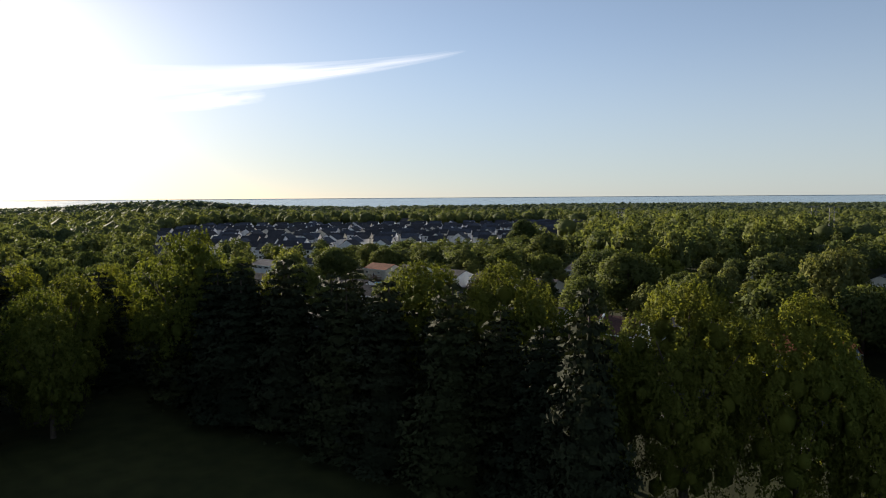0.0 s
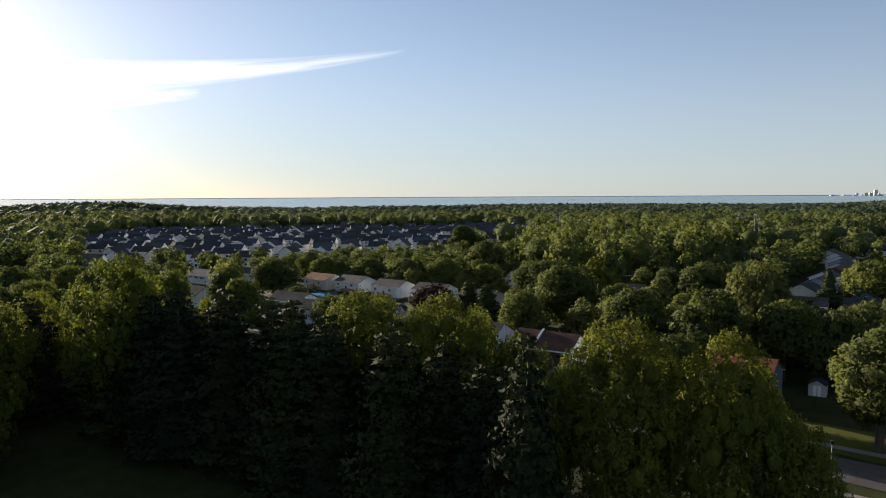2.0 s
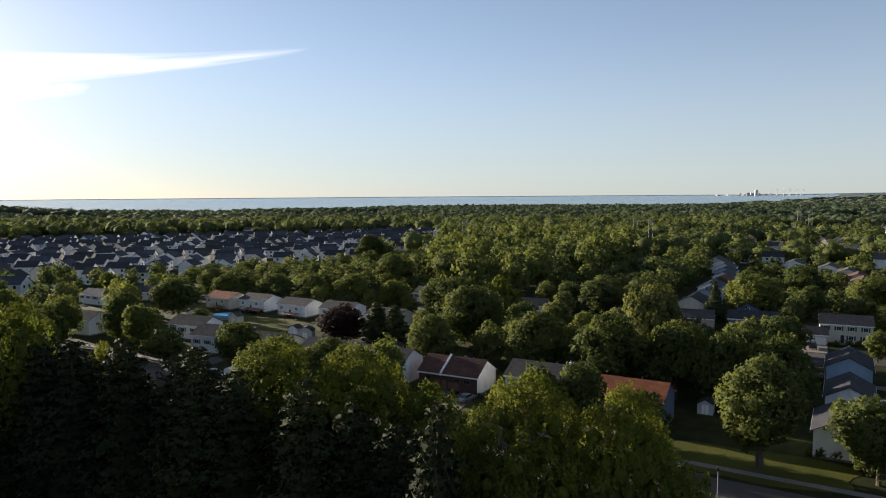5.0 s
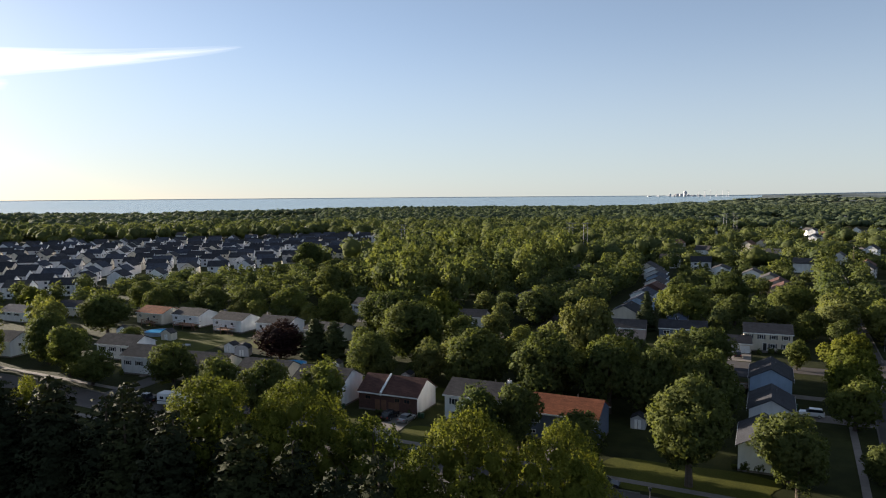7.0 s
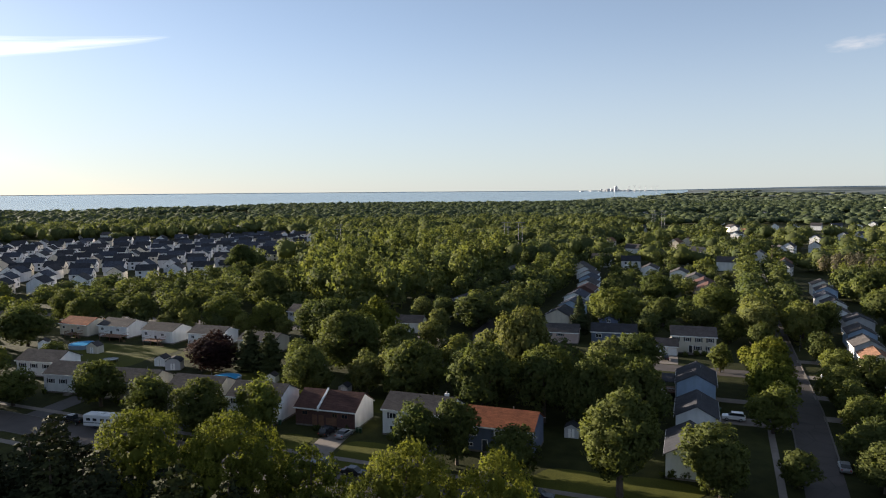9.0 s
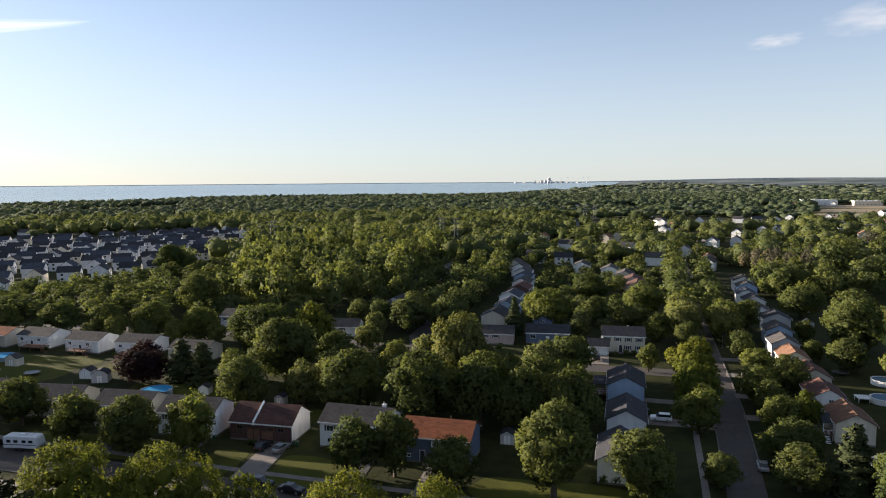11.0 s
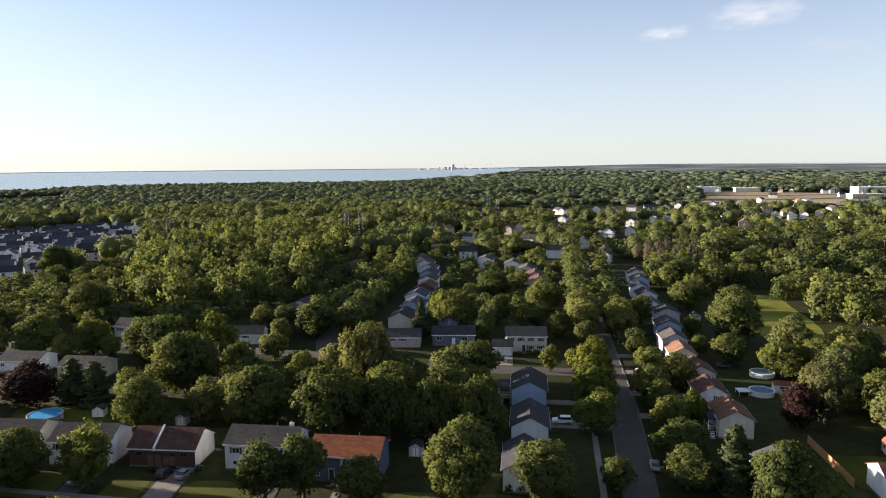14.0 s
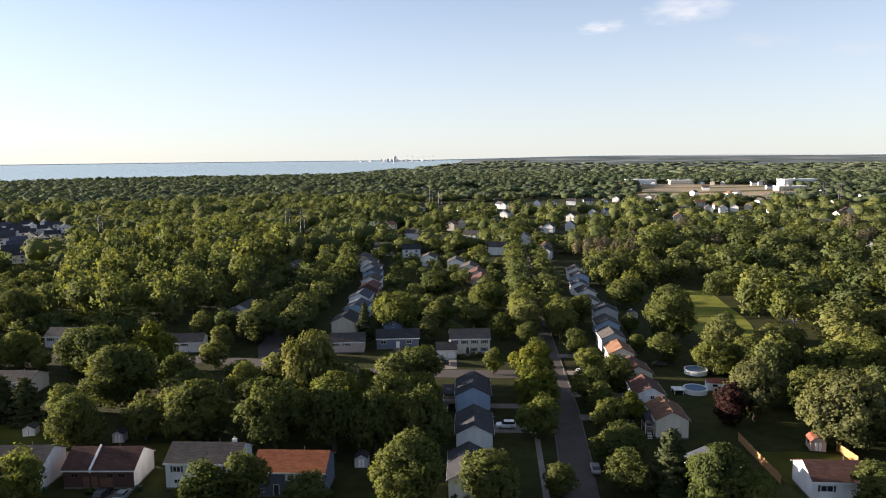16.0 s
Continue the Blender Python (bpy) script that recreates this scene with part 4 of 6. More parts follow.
placed("raised_ranch_house", 65.6, 117.8, -4, 12.4, 8.6, 4.0, 2.0, "white", "brown", "white clapboard house with brown roof and shuttered window", windows=[(2.4, 2.6, 2.2, 1.2, "front", "navy_trim"), (9.5, 2.6, 1.6, 1.2, "front", "navy_trim")], doors=[(6.4, "front", "white")])

# far houses in the suburb
far_rng = random.Random(11)


def simple_house(wall, roof):
    """A two-storey house for the estate and the far suburb."""
    root = new("suburban_house")
    L, D, eave, rise, over = 11.0, 8.0, 5.2, 2.7, 0.35
    part("wall", prism([(0, 0), (D, 0), (D, eave), (D / 2, eave + rise), (0, eave)], L, "x"), WALL[wall], root)
    k = rise / (D / 2)
    for a0, z0, a1, z1 in ((-over, eave - k * over, D / 2, eave + rise), (D / 2, eave + rise, D + over, eave - k * over)):
        part("roof_slope", prism([(a0, z0 + 0.03), (a1, z1 + 0.03), (a1, z1 + 0.18), (a0, z0 + 0.18)], L + 0.6, "x", -0.3), ROOF[roof], root)
    for x, z, face in ((2.5, 3.9, 0), (8.5, 3.9, 0), (2.5, 1.5, 0), (8.5, 1.5, 0)):
        part("window", boxes((x - 0.6, -0.05, z - 0.6, x + 0.6, 0.05, z + 0.6)), M["glass"], root)
    for y in (2.4, 5.6):
        part("window", boxes((L - 0.05, y - 0.5, 3.4, L + 0.05, y + 0.5, 4.5)), M["glass"], root)
    return tagged(root, "two-storey %s house with %s roof" % ("pale grey" if wall == "estate" else wall, {"dark": "dark", "grey": "grey", "blue": "slate", "tan": "tan"}[roof]), "house")


PROTOS = [simple_house("estate", "dark"), simple_house("cream", "dark"), simple_house("grey", "dark"), simple_house("estate", "blue"), simple_house("white", "grey"), simple_house("cream", "tan")]
used = set()


def far_house(k, x, y, yaw, group, s=1.0):
    if k in used and group.startswith("estate") and math.degrees(math.atan2(x, y)) < -62.5:
        return
    m = Matrix.Translation((x, y, land(x, y))) @ pose(0, 0, 0, 0, 0, yaw) @ Matrix.Translation((-5.5, -4, 0))
    if k in used:
        ob = copy_thing(PROTOS[k], m)
    else:
        ob = PROTOS[k]
        ob.matrix_basis = m
        used.add(k)
    ob["group"] = group
    BLOCKED.append((Vector((x, y, 0)), 8.5))


far_house(4, -343, 294, -70, "estate of dark-roofed houses")
ux, uy = 0.65, 0.76
for v, lo, hi in ((-27, -60, 120), (-52, -70, 70), (-80, -80, 30)):
    u = lo
    while u < hi:
        far_house(far_rng.choice([0, 1, 3, 4]), -368 + ux * u - uy * v, 208 + uy * u + ux * v, 28 + far_rng.choice([0, 0, 90]) + far_rng.uniform(-4, 4), "estate of dark-roofed houses")
        u += far_rng.uniform(15, 19)
for i, v in enumerate([0, 30, 54, 84, 108, 138, 162, 192, 216, 246, 270]):
    lo, hi = -70 + (i // 2) * 8, 205 + min(i, 8) * 16
    u = lo + (i % 2) * 7
    while u < hi:
        x, y = -368 + ux * u - uy * v, 208 + uy * u + ux * v
        turn = 28 + far_rng.choice([0, 0, 0, 90, -90, 180]) + far_rng.uniform(-4, 4)
        far_house(far_rng.choice([0, 0, 1, 2, 3, 3]), x, y, turn, "estate of dark-roofed houses")
        u += far_rng.uniform(14.5, 18)
for x, y in [(-4, 478), (16, 600), (177, 860), (-62, 855), (75, 530), (240, 780), (300, 820), (330, 700), (20, 760), (260, 600), (380, 840), (410, 720), (-20, 430), (-38, 440), (-60, 445)]:
    far_house(far_rng.choice([0, 4, 4, 5, 3]), x, y, far_rng.choice([0, 90]) + far_rng.uniform(-12, 12), "far houses among trees")
SUBURB = [(70, 809), (95, 834), (113, 842), (132, 839), (158, 866), (168, 815), (198, 861), (225, 913), (274, 935), (272, 717), (292, 730), (309, 743), (280, 740), (134, 491), (189, 524), (250, 518),
          (374, 656), (267, 440), (7, 584), (34, 437), (57, 487), (61, 417), (64, 436), (-45, 584), (-58, 588), (397, 687), (330, 757), (85, 560), (104, 572), (45, 610), (120, 655), (20, 505), (-22, 520), (150, 700), (62, 700), (215, 640)]
for x, y in SUBURB:
    far_house(far_rng.choice([4, 4, 5, 0, 4]), x, y, 72 + far_rng.choice([0, 0, 0, 90]) + far_rng.uniform(-9, 9), "far houses among trees")
    for k in (16, 30, 44):        # open garden and road before each house
        BLOCKED.append((Vector((x * (1 - k / 600), y - k, 0)), 6.0))
for r in range(70):
    a, d = radians(far_rng.uniform(-62, 33) if r < 35 else far_rng.uniform(2, 33)), far_rng.uniform(620, 1500)
    far_house(far_rng.choice([0, 4, 4, 5, 3]), d * math.sin(a), d * math.cos(a), far_rng.uniform(0, 360), "far houses among trees")


# ---- woods ----
FIELD = [(265, 950), (455, 930), (600, 1180), (650, 1310), (420, 1445), (390, 1430)]
ROADS = [p for pts in (front_street, north_street, cross_street, west_street, far_street) for p in
         [((1 - t) * a[0] + t * b[0], (1 - t) * a[1] + t * b[1]) for a, b in zip(pts, pts[1:]) for t in (0, .25, .5, .75)]]


def inside(poly, x, y):
    n, ok = len(poly), False
    for i in range(n):
        (x0, y0), (x1, y1) = poly[i], poly[(i + 1) % n]
        if (y0 > y) != (y1 > y) and x < (x1 - x0) * (y - y0) / (y1 - y0) + x0:
            ok = not ok
    return ok


def in_estate(x, y):
    return x > -1.95 * y and inside(ESTATE, x, y)


LAWN = [(88, 226), (110, 224), (120, 318), (104, 318)]
ESTATE = [(-425, 130), (-330, 170), (-250, 300), (-245, 440), (-300, 600), (-420, 640), (-640, 420), (-560, 240)]


def free(x, y, gap, road=7.0):
    if inside(LAWN, x, y) or in_estate(x, y):
        return False
    for p, r in BLOCKED:
        if (p.x - x) ** 2 + (p.y - y) ** 2 < (r + 2) ** 2:
            return False
    for p in ROADS:
        if (p[0] - x) ** 2 + (p[1] - y) ** 2 < road ** 2:
            return False
    for tx, ty, tr in TREES:
        if (tx - x) ** 2 + (ty - y) ** 2 < (gap * (tr + 5)) ** 2:
            return False
    return True


def fill(poly, tries, codes, h, w, gap, group, road=8.0):
    xs, ys = [p[0] for p in poly], [p[1] for p in poly]
    for _ in range(tries):
        x, y = tree_rng.uniform(min(xs), max(xs)), tree_rng.uniform(min(ys), max(ys))
        if inside(poly, x, y) and free(x, y, gap, road):
            k = tree_rng.uniform(0, 1)
            tree(tree_rng.choice(codes), x, y, h[0] + (h[1] - h[0]) * k, w[0] + (w[1] - w[0]) * (0.6 * k + 0.4 * tree_rng.random()), group)


fill([(-150, 255), (-176, 330), (-222, 425), (-150, 440), (-92, 330), (-86, 285), (-105, 245)], 1100, "WWWw", (14, 25), (12, 18), 0.85, "central wood")
fill([(-205, 420), (-235, 560), (-150, 560), (-100, 440), (-92, 330), (-150, 440)], 700, "WWw", (13, 24), (12, 18), 0.85, "central wood")
fill([(-260, 225), (-228, 330), (-150, 255), (-105, 245), (-100, 232), (-190, 226)], 600, "www", (7, 11), (10, 15), 0.7, "tree belt before the estate")
fill([(-275, 250), (-245, 300), (-228, 330), (-255, 225), (-225, 190)], 300, "wwwW", (7, 10), (10, 14), 0.75, "tree belt before the estate")
fill([(74, 360), (72, 305), (86, 305), (100, 322), (118, 332), (108, 400)], 120, "wwW", (11, 16), (10, 14), 0.6, "trees beside the park lawn")
for pts in (north_street, west_street, far_street):
    for s in (5.8, -6.4):
        line = offset(pts[2:] if pts is north_street else pts, s)
        for a, b in zip(line, line[1:]):
            n = max(1, int(math.dist(a, b) / 11))
            for i in range(n):
                x, y = a[0] + (b[0] - a[0]) * (i + tree_rng.uniform(0.2, 0.8)) / n, a[1] + (b[1] - a[1]) * (i + 0.5) / n
                if y > 225 and free(x, y, 0.36, 4.2):
                    tree("w", x, y, tree_rng.uniform(10, 15), tree_rng.uniform(12, 16), "street trees")
fill([(112, 335), (124, 325), (113, 222), (95, 218), (92, 195), (125, 140), (260, 150), (420, 420), (240, 560), (110, 470)], 2200, "wWwwwWwwwD", (9, 22), (12, 23), 0.88, "wood beyond the park lawn")
fill([(-70, 205), (-90, 245), (-90, 420), (-30, 430), (-45, 300), (-45, 235)], 400, "w", (9, 13), (8, 11), 0.8, "trees along the west street", 9.0)
fill([(-28, 228), (46, 228), (60, 400), (-30, 400)], 400, "www", (6, 10), (7, 11), 0.85, "garden trees between the streets", 6.0)
fill([(-90, 400), (420, 400), (560, 640), (-160, 640)], 900, "wwwW", (7, 12), (10, 16), 1.02, "suburb trees", 7.0)
fill([(-150, 255), (-232, 325), (-244, 400), (-222, 425), (-176, 330)], 260, "wWw", (6, 10), (9, 13), 0.75, "tree belt before the estate")
fill([(-215, 75), (-460, 120), (-560, 280), (-430, 225), (-330, 168), (-220, 112)], 500, "wwW", (11, 17), (12, 17), 0.8, "trees in the western gardens", 7.0)
fill([(-340, 128), (-200, 145), (-205, 215), (-340, 230)], 120, "wwwW", (9, 14), (9, 13), 0.9, "trees in the western gardens", 7.0)
fill([(78, 160), (80, 200), (88, 215), (95, 195), (120, 140), (95, 120), (86, 150)], 100, "wwW", (10, 15), (10, 14), 0.62, "trees beside the park lawn")
fill([(-112, 140), (-66, 138), (-60, 180), (-98, 178)], 50, "ddw", (8, 13), (8, 12), 0.9, "trees in the back gardens", 7.0)
fill([(-66, 133), (-20, 133), (-4, 185), (-40, 186), (-46, 172), (-66, 172)], 160, "w", (10, 14), (10, 13), 0.7, "trees in the back gardens", 7.0)
fill([(95, 95), (260, 60), (260, 150), (125, 140)], 160, "wW", (11, 16), (11, 15), 0.75, "wood beyond the park lawn")


def joined_trees(name, label):
    """The farther trees of the woods, as one mesh."""
    verts, faces, mats, soft, base = [], [], [], [], 0
    slots = {"v": 0, "V": 1, "D": 2}
    rng = random.Random(3)
    for code, x, y, h, w in JOINED:
        _, _, h0, w0, crowns, _, _ = KINDS[code]
        me = rng.choice(crowns)
        co = np.empty(len(me.vertices) * 3)
        me.vertices.foreach_get("co", co)
        a = rng.uniform(0, 6.283)
        c, s = math.cos(a), math.sin(a)
        co = co.reshape(-1, 3) * np.array([w / w0, w / w0, h / h0])
        co = np.stack([co[:, 0] * c - co[:, 1] * s + x, co[:, 0] * s + co[:, 1] * c + y, co[:, 2] + land(x, y)], 1)
        verts.append(co)
        nr = np.empty(len(me.loops) * 3)
        me.corner_normals.foreach_get("vector", nr)
        at = np.empty(len(me.loops), dtype=int)
        me.loops.foreach_get("vertex_index", at)
        nv = np.empty((len(me.vertices), 3))
        nv[at] = nr.reshape(-1, 3)
        nv = unit(nv * np.array([w0 / w, w0 / w, h0 / h]))
        soft.append(np.stack([nv[:, 0] * c - nv[:, 1] * s, nv[:, 0] * s + nv[:, 1] * c, nv[:, 2]], 1))
        fs = [tuple(base + i for i in p.vertices) for p in me.polygons]
        faces += fs
        mats += [slots[code]] * len(fs)
        base += len(co)
    me = from_arrays(name, np.concatenate(verts).tolist(), faces, M["wood"], True, np.concatenate(soft))
    me.materials.append(M["pale"])
    me.materials.append(M["dry"])
    me.polygons.foreach_set("material_index", mats)
    return tagged(new(name, me), label, "woods", kind="stuff")


joined_trees("suburb_woods", "green trees of the woods and farther gardens")


def far_wood(name, seed, r0, r1, cell, a0, a1, w, h, quads, size, label):
    """Far canopy: many small crowns, each an uneven closed mass with leaf clumps on it."""
    rng = np.random.default_rng(seed)
    bm = bmesh.new()
    bmesh.ops.create_icosphere(bm, subdivisions=1, radius=1)
    ball = np.array([v.co[:] for v in bm.verts])
    tri = np.array([[v.index for v in f.verts] for f in bm.faces])
    bm.free()
    verts, faces, soft, count = [], [], [], 0
    n = int(radians(a1 - a0) / 2 * (r1 * r1 - r0 * r0) / cell)
    for _ in range(n):
        r = math.sqrt(rng.uniform(r0 * r0, r1 * r1))
        deg = rng.uniform(a0, a1)
        a = radians(deg)
        x, y = r * math.sin(a), r * math.cos(a)
        if in_estate(x, y) or (r < 1500 and any((p.x - x) ** 2 + (p.y - y) ** 2 < 150 for p, q in BLOCKED)):
            continue
        if r > 2900 and noise.noise((x * 0.0016, y * 0.005, 7.0)) < (r - 3200) / 1400:
            continue
        if r > shore(deg) - 30 and -110 < deg < 3:
            continue
        if deg > -3 and r < 1300 and rng.random() < 0.5:
            continue
        if inside(FIELD, x, y) or noise.noise((x * 0.004, y * 0.004, 3.0)) < -0.42:
            continue
        ww, hh = rng.uniform(*w), rng.uniform(*h) * (0.8 if deg > -4 and r < 1300 else 1.0)
        z = land(x, y)
        jit = ball * (1 + rng.normal(scale=0.16, size=(len(ball), 1)))
        v = jit * np.array([ww / 2 * 0.82, ww / 2 * 0.82, hh * 0.4]) + np.array([x, y, z + hh * 0.52])
        verts.append(v)
        soft.append(unit(ball * np.array([1, 1, 1.6])))
        faces.append(tri + count)
        count += len(v)
        d = rng.normal(size=(quads, 3))
        d[:, 2] = np.abs(d[:, 2])
        d /= np.linalg.norm(d, axis=1)[:, None]
        pos = d * np.array([ww / 2, ww / 2, hh * 0.47]) + np.array([x, y, z + hh * 0.52])
        q, qn = sprays(rng, pos, d, size)
        verts.append(q)
        soft.append(qn)
        faces.append(np.arange(quads * 3).reshape(-1, 3) + count)
        count += quads * 3
    V, F = np.concatenate(verts), np.concatenate(faces)
    # beyond 900 m the crowns take the leaf colours with haze mixed in
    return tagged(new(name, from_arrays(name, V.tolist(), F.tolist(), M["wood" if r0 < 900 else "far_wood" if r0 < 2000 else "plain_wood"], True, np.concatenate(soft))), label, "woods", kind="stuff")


far_wood("far_trees", 1, 430, 950, 230, -78, 36, (10, 19), (9, 18), 70, 1.1, "dense green trees of the farther suburb")
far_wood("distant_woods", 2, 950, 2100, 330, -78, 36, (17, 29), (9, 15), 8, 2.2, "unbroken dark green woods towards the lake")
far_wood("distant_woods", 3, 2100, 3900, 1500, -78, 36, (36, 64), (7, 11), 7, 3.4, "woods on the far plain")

shrub_rng = random.Random(21)
for p, r in BLOCKED[4:52]:
    for _ in range(shrub_rng.choice([1, 2, 2, 3])):
        tree("b", p.x + shrub_rng.uniform(-6, 6), p.y - r * 0.62 - shrub_rng.uniform(0.8, 1.6), shrub_rng.uniform(1.0, 2.2), shrub_rng.uniform(1.2, 2.6), "shrubs beside the houses")


# ---- far skyline, pylons and clouds ----
pylon_steel = plain("weathered_steel", (0.13, 0.13, 0.14), 0.7)


def lattice_pylon(x, y, h, yaw):
    root = new("power_pylon")
    root.matrix_basis = pose(x, y, land(x, y), 0, 0, yaw)
    for s in (-1, 1):
        part("leg", tube([(s * 1.6, 0, 0), (s * 1.4, 0, h)], [0.24, 0.18], 5), pylon_steel, root)
    for z in (h * 0.82, h * 0.97):
        part("cross_arm", boxes((-3.6, -0.22, z, 3.6, 0.22, z + 0.5)), pylon_steel, root)
    for k in range(5):
        z0, z1 = h * k / 5.2, h * (k + 1) / 5.2
        part("brace", tube([(-1.5, 0, z0), (1.45, 0, z1)], [0.14, 0.14], 4), pylon_steel, root)
    return tagged(root, "grey steel twin-legged power pylon above the trees", "pylon", "power pylons")


for x, y, h in ((-117, 525, 23), (-106, 525, 23), (-13.5, 774, 24), (-3.7, 774, 24), (-239, 486, 22), (415, 905, 26), (432, 897, 26), (470, 866, 25), (485, 858, 25)):
    lattice_pylon(x, y, h, 0)
tower_mat = plain("pale_concrete", (0.5, 0.49, 0.5), 0.8, vary=0.1, scale=0.02, grain=0.3)
sky_rng = random.Random(5)
for k in range(26):
    a = radians(-3.9 + (sky_rng.gauss(0, 1.5) if k else 0))
    d = 4600 + sky_rng.uniform(-60, 120)
    h = 34 if k == 0 else sky_rng.choice([12, 15, 18, 21, 24, 28]) * (0.65 if abs(math.degrees(a) + 3.9) < 1.2 else 0.35)
    w = sky_rng.uniform(9, 22)
    x, y = d * math.sin(a), d * math.cos(a)
    t = new("office_tower")
    t.matrix_basis = pose(x, y, land(x, y), 0, 0, sky_rng.uniform(-30, 30))
    part("shaft", boxes((-w / 2, -w / 2, -5, w / 2, w / 2, h * 0.86), bevel=0.6), tower_mat, t)
    part("crown_storey", boxes((-w / 3, -w / 3, h * 0.86, w / 3, w / 3, h), bevel=0.4), tower_mat, t)
    tagged(t, "pale hazy city tower on the horizon", "tower", "city skyline")
for k in range(6):
    a = radians(-2.9 + 0.42 * k)
    x, y = 4300 * math.sin(a), 4300 * math.cos(a)
    t = new("wind_turbine")
    t.matrix_basis = pose(x, y, land(x, y))
    part("mast", tube([(0, 0, 0), (0, 0, 34)], [1.0, 0.6], 8), tower_mat, t)
    part("nacelle", boxes((-1.1, -3, 33.4, 1.1, 1.5, 35.4), bevel=0.3), tower_mat, t)
    for j in range(3):
        b = 2 * math.pi * j / 3 + k
        part("blade", tube([(0, -3.4, 34.4), (math.sin(b) * 14, -3.4, 34.4 + math.cos(b) * 14)], [0.45, 0.15], 5), tower_mat, t)
    tagged(t, "white wind turbine by the lake shore", "wind turbine", "wind turbines on the shore")


# rim of far land; its blue is haze put into the base colour
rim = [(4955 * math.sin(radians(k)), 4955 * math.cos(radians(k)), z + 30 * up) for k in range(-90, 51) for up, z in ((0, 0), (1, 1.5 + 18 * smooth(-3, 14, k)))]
far_land = new("backdrop", from_arrays("backdrop", rim, [(2 * k, 2 * k + 2, 2 * k + 3, 2 * k + 1) for k in range(140)], plain("haze_blue_land", (0.32, 0.38, 0.43), 1.0, vary=0.2, scale=0.004, grain=0.05)))
tagged(far_land, "low line of land on the horizon, blued with haze", "hills", kind="structure")


def cloud(a, e, wa, we, tilt, mat, label, bend=0.0, taper=0.0):
    """A thin sheet of cloud far behind everything."""
    verts, faces, uvs = [], [], []
    n = 24
    for i in range(n + 1):
        s = i / n
        for j in range(5):
            u = j / 4
            aa = radians(a + (s - 0.5) * wa)
            ee = radians(e + (u - 0.5) * we * (1 + taper * (0.5 - s)) + (s - 0.5) * tilt + bend * (4 * (s - 0.5) ** 2 - 0.33))
            verts.append((4700 * math.sin(aa) * math.cos(ee), 4700 * math.cos(aa) * math.cos(ee), 45 + 4700 * math.sin(ee)))
            uvs.append((s, u))
    for i in range(n):
        for j in range(4):
            faces.append((i * 5 + j, (i + 1) * 5 + j, (i + 1) * 5 + j + 1, i * 5 + j + 1))
    me = from_arrays("cloud", verts, faces, mat)
    layer = me.uv_layers.new(name="UVMap")
    for lp in me.loops:
        layer.data[lp.index].uv = uvs[lp.vertex_index]
    ob = new("cloud", me)
    ob.visible_shadow = False
    return tagged(ob, label, "cloud", kind="structure")


streak = cloud_material("cirrus_streak", 0.5, (2.2, 3.0, 1.6), 0.06, 0.3)
veil = cloud_material("thin_veil", 0.2, (2.4, 2.4, 1.8), 0.1, 0.9)
puff = cloud_material("small_cloud", 0.27, (2.4, 2.4, 1.8), 0.08, 0.5)
cloud(-54, 9.5, 33, 2.0, 3.4, streak, "long white cirrus streak in a clear sky", 0.5, 1.5)
cloud(-58.5, 7.3, 9, 1.4, 1.2, streak, "short white cirrus wisp below the streak")
cloud(18.8, 10.8, 8, 2.6, 0.5, puff, "small soft white cloud in blue sky")
cloud(12.4, 9.8, 4.5, 1.2, 0.3, puff, "small soft white cloud in blue sky")
cloud(24, 8.2, 7, 1.6, -0.6, veil, "thin veil of white cloud")
cloud(30, 7.2, 6, 1.6, 0, veil, "thin veil of white cloud")

# ---- cars, pools, sheds, fences and other garden things ----
def drive(x0, y0, x1, y1, half, mat, label):
    ribbon("driveway", [(x0, y0), ((x0 + x1) / 2, (y0 + y1) / 2), (x1, y1)], half, 0.05, mat, label, "driveway", 0.05)


for args in ((-61.4, 124.6, -60.2, 107.6, 2.6, M["concrete"], "pale concrete driveway before the brown house"), (-78.5, 124, -77.6, 109.5, 2.2, M["drive"], "dark asphalt driveway beside a house"),
             (-95.5, 125.5, -94.6, 111, 2.2, M["drive"], "dark asphalt driveway beside a house"), (-130.5, 128.5, -129.5, 114, 2.8, M["drive"], "dark asphalt driveway beside a house"),
             (-42, 124, -41.2, 106, 1.9, M["drive"], "dark asphalt driveway beside a house"), (-29.2, 121, -28.8, 105, 0.7, M["concrete"], "narrow concrete front path"),
             (10.6, 153.2, 24.6, 152.4, 2.4, M["concrete"], "concrete side driveway with a parked car"), (11.2, 167.8, 25.6, 166.8, 1.6, M["concrete"], "pale concrete driveway beside the blue house"),
             (0.9, 208.6, 0.8, 198.6, 2.9, M["concrete"], "pale concrete driveway before the double garage"), (-15, 220, -14.6, 198.6, 1.4, M["drive"], "dark driveway before the slate-blue house"),
             (32, 159.5, 46, 158.5, 1.8, M["concrete"], "concrete driveway beside a house"), (33, 175.5, 47.5, 174.5, 1.8, M["concrete"], "concrete driveway beside a house"),
             (34, 194, 48.5, 193, 1.8, M["concrete"], "concrete driveway beside a house"), (35, 211, 49.5, 210, 1.8, M["concrete"], "concrete driveway beside a house"),
             (70, 117, 70, 100, 2.2, M["drive"], "dark asphalt driveway before the white house")):
    drive(*args)
paints = {"white": plain("white_car_paint", (0.75, 0.76, 0.78), 0.25, vary=0.04), "black": plain("black_car_paint", (0.018, 0.018, 0.022), 0.22, vary=0.1), "grey": plain("silver_car_paint", (0.32, 0.33, 0.35), 0.28, 0.5, vary=0.06),
          "red": plain("dark_red_car_paint", (0.12, 0.02, 0.02), 0.25, vary=0.08)}
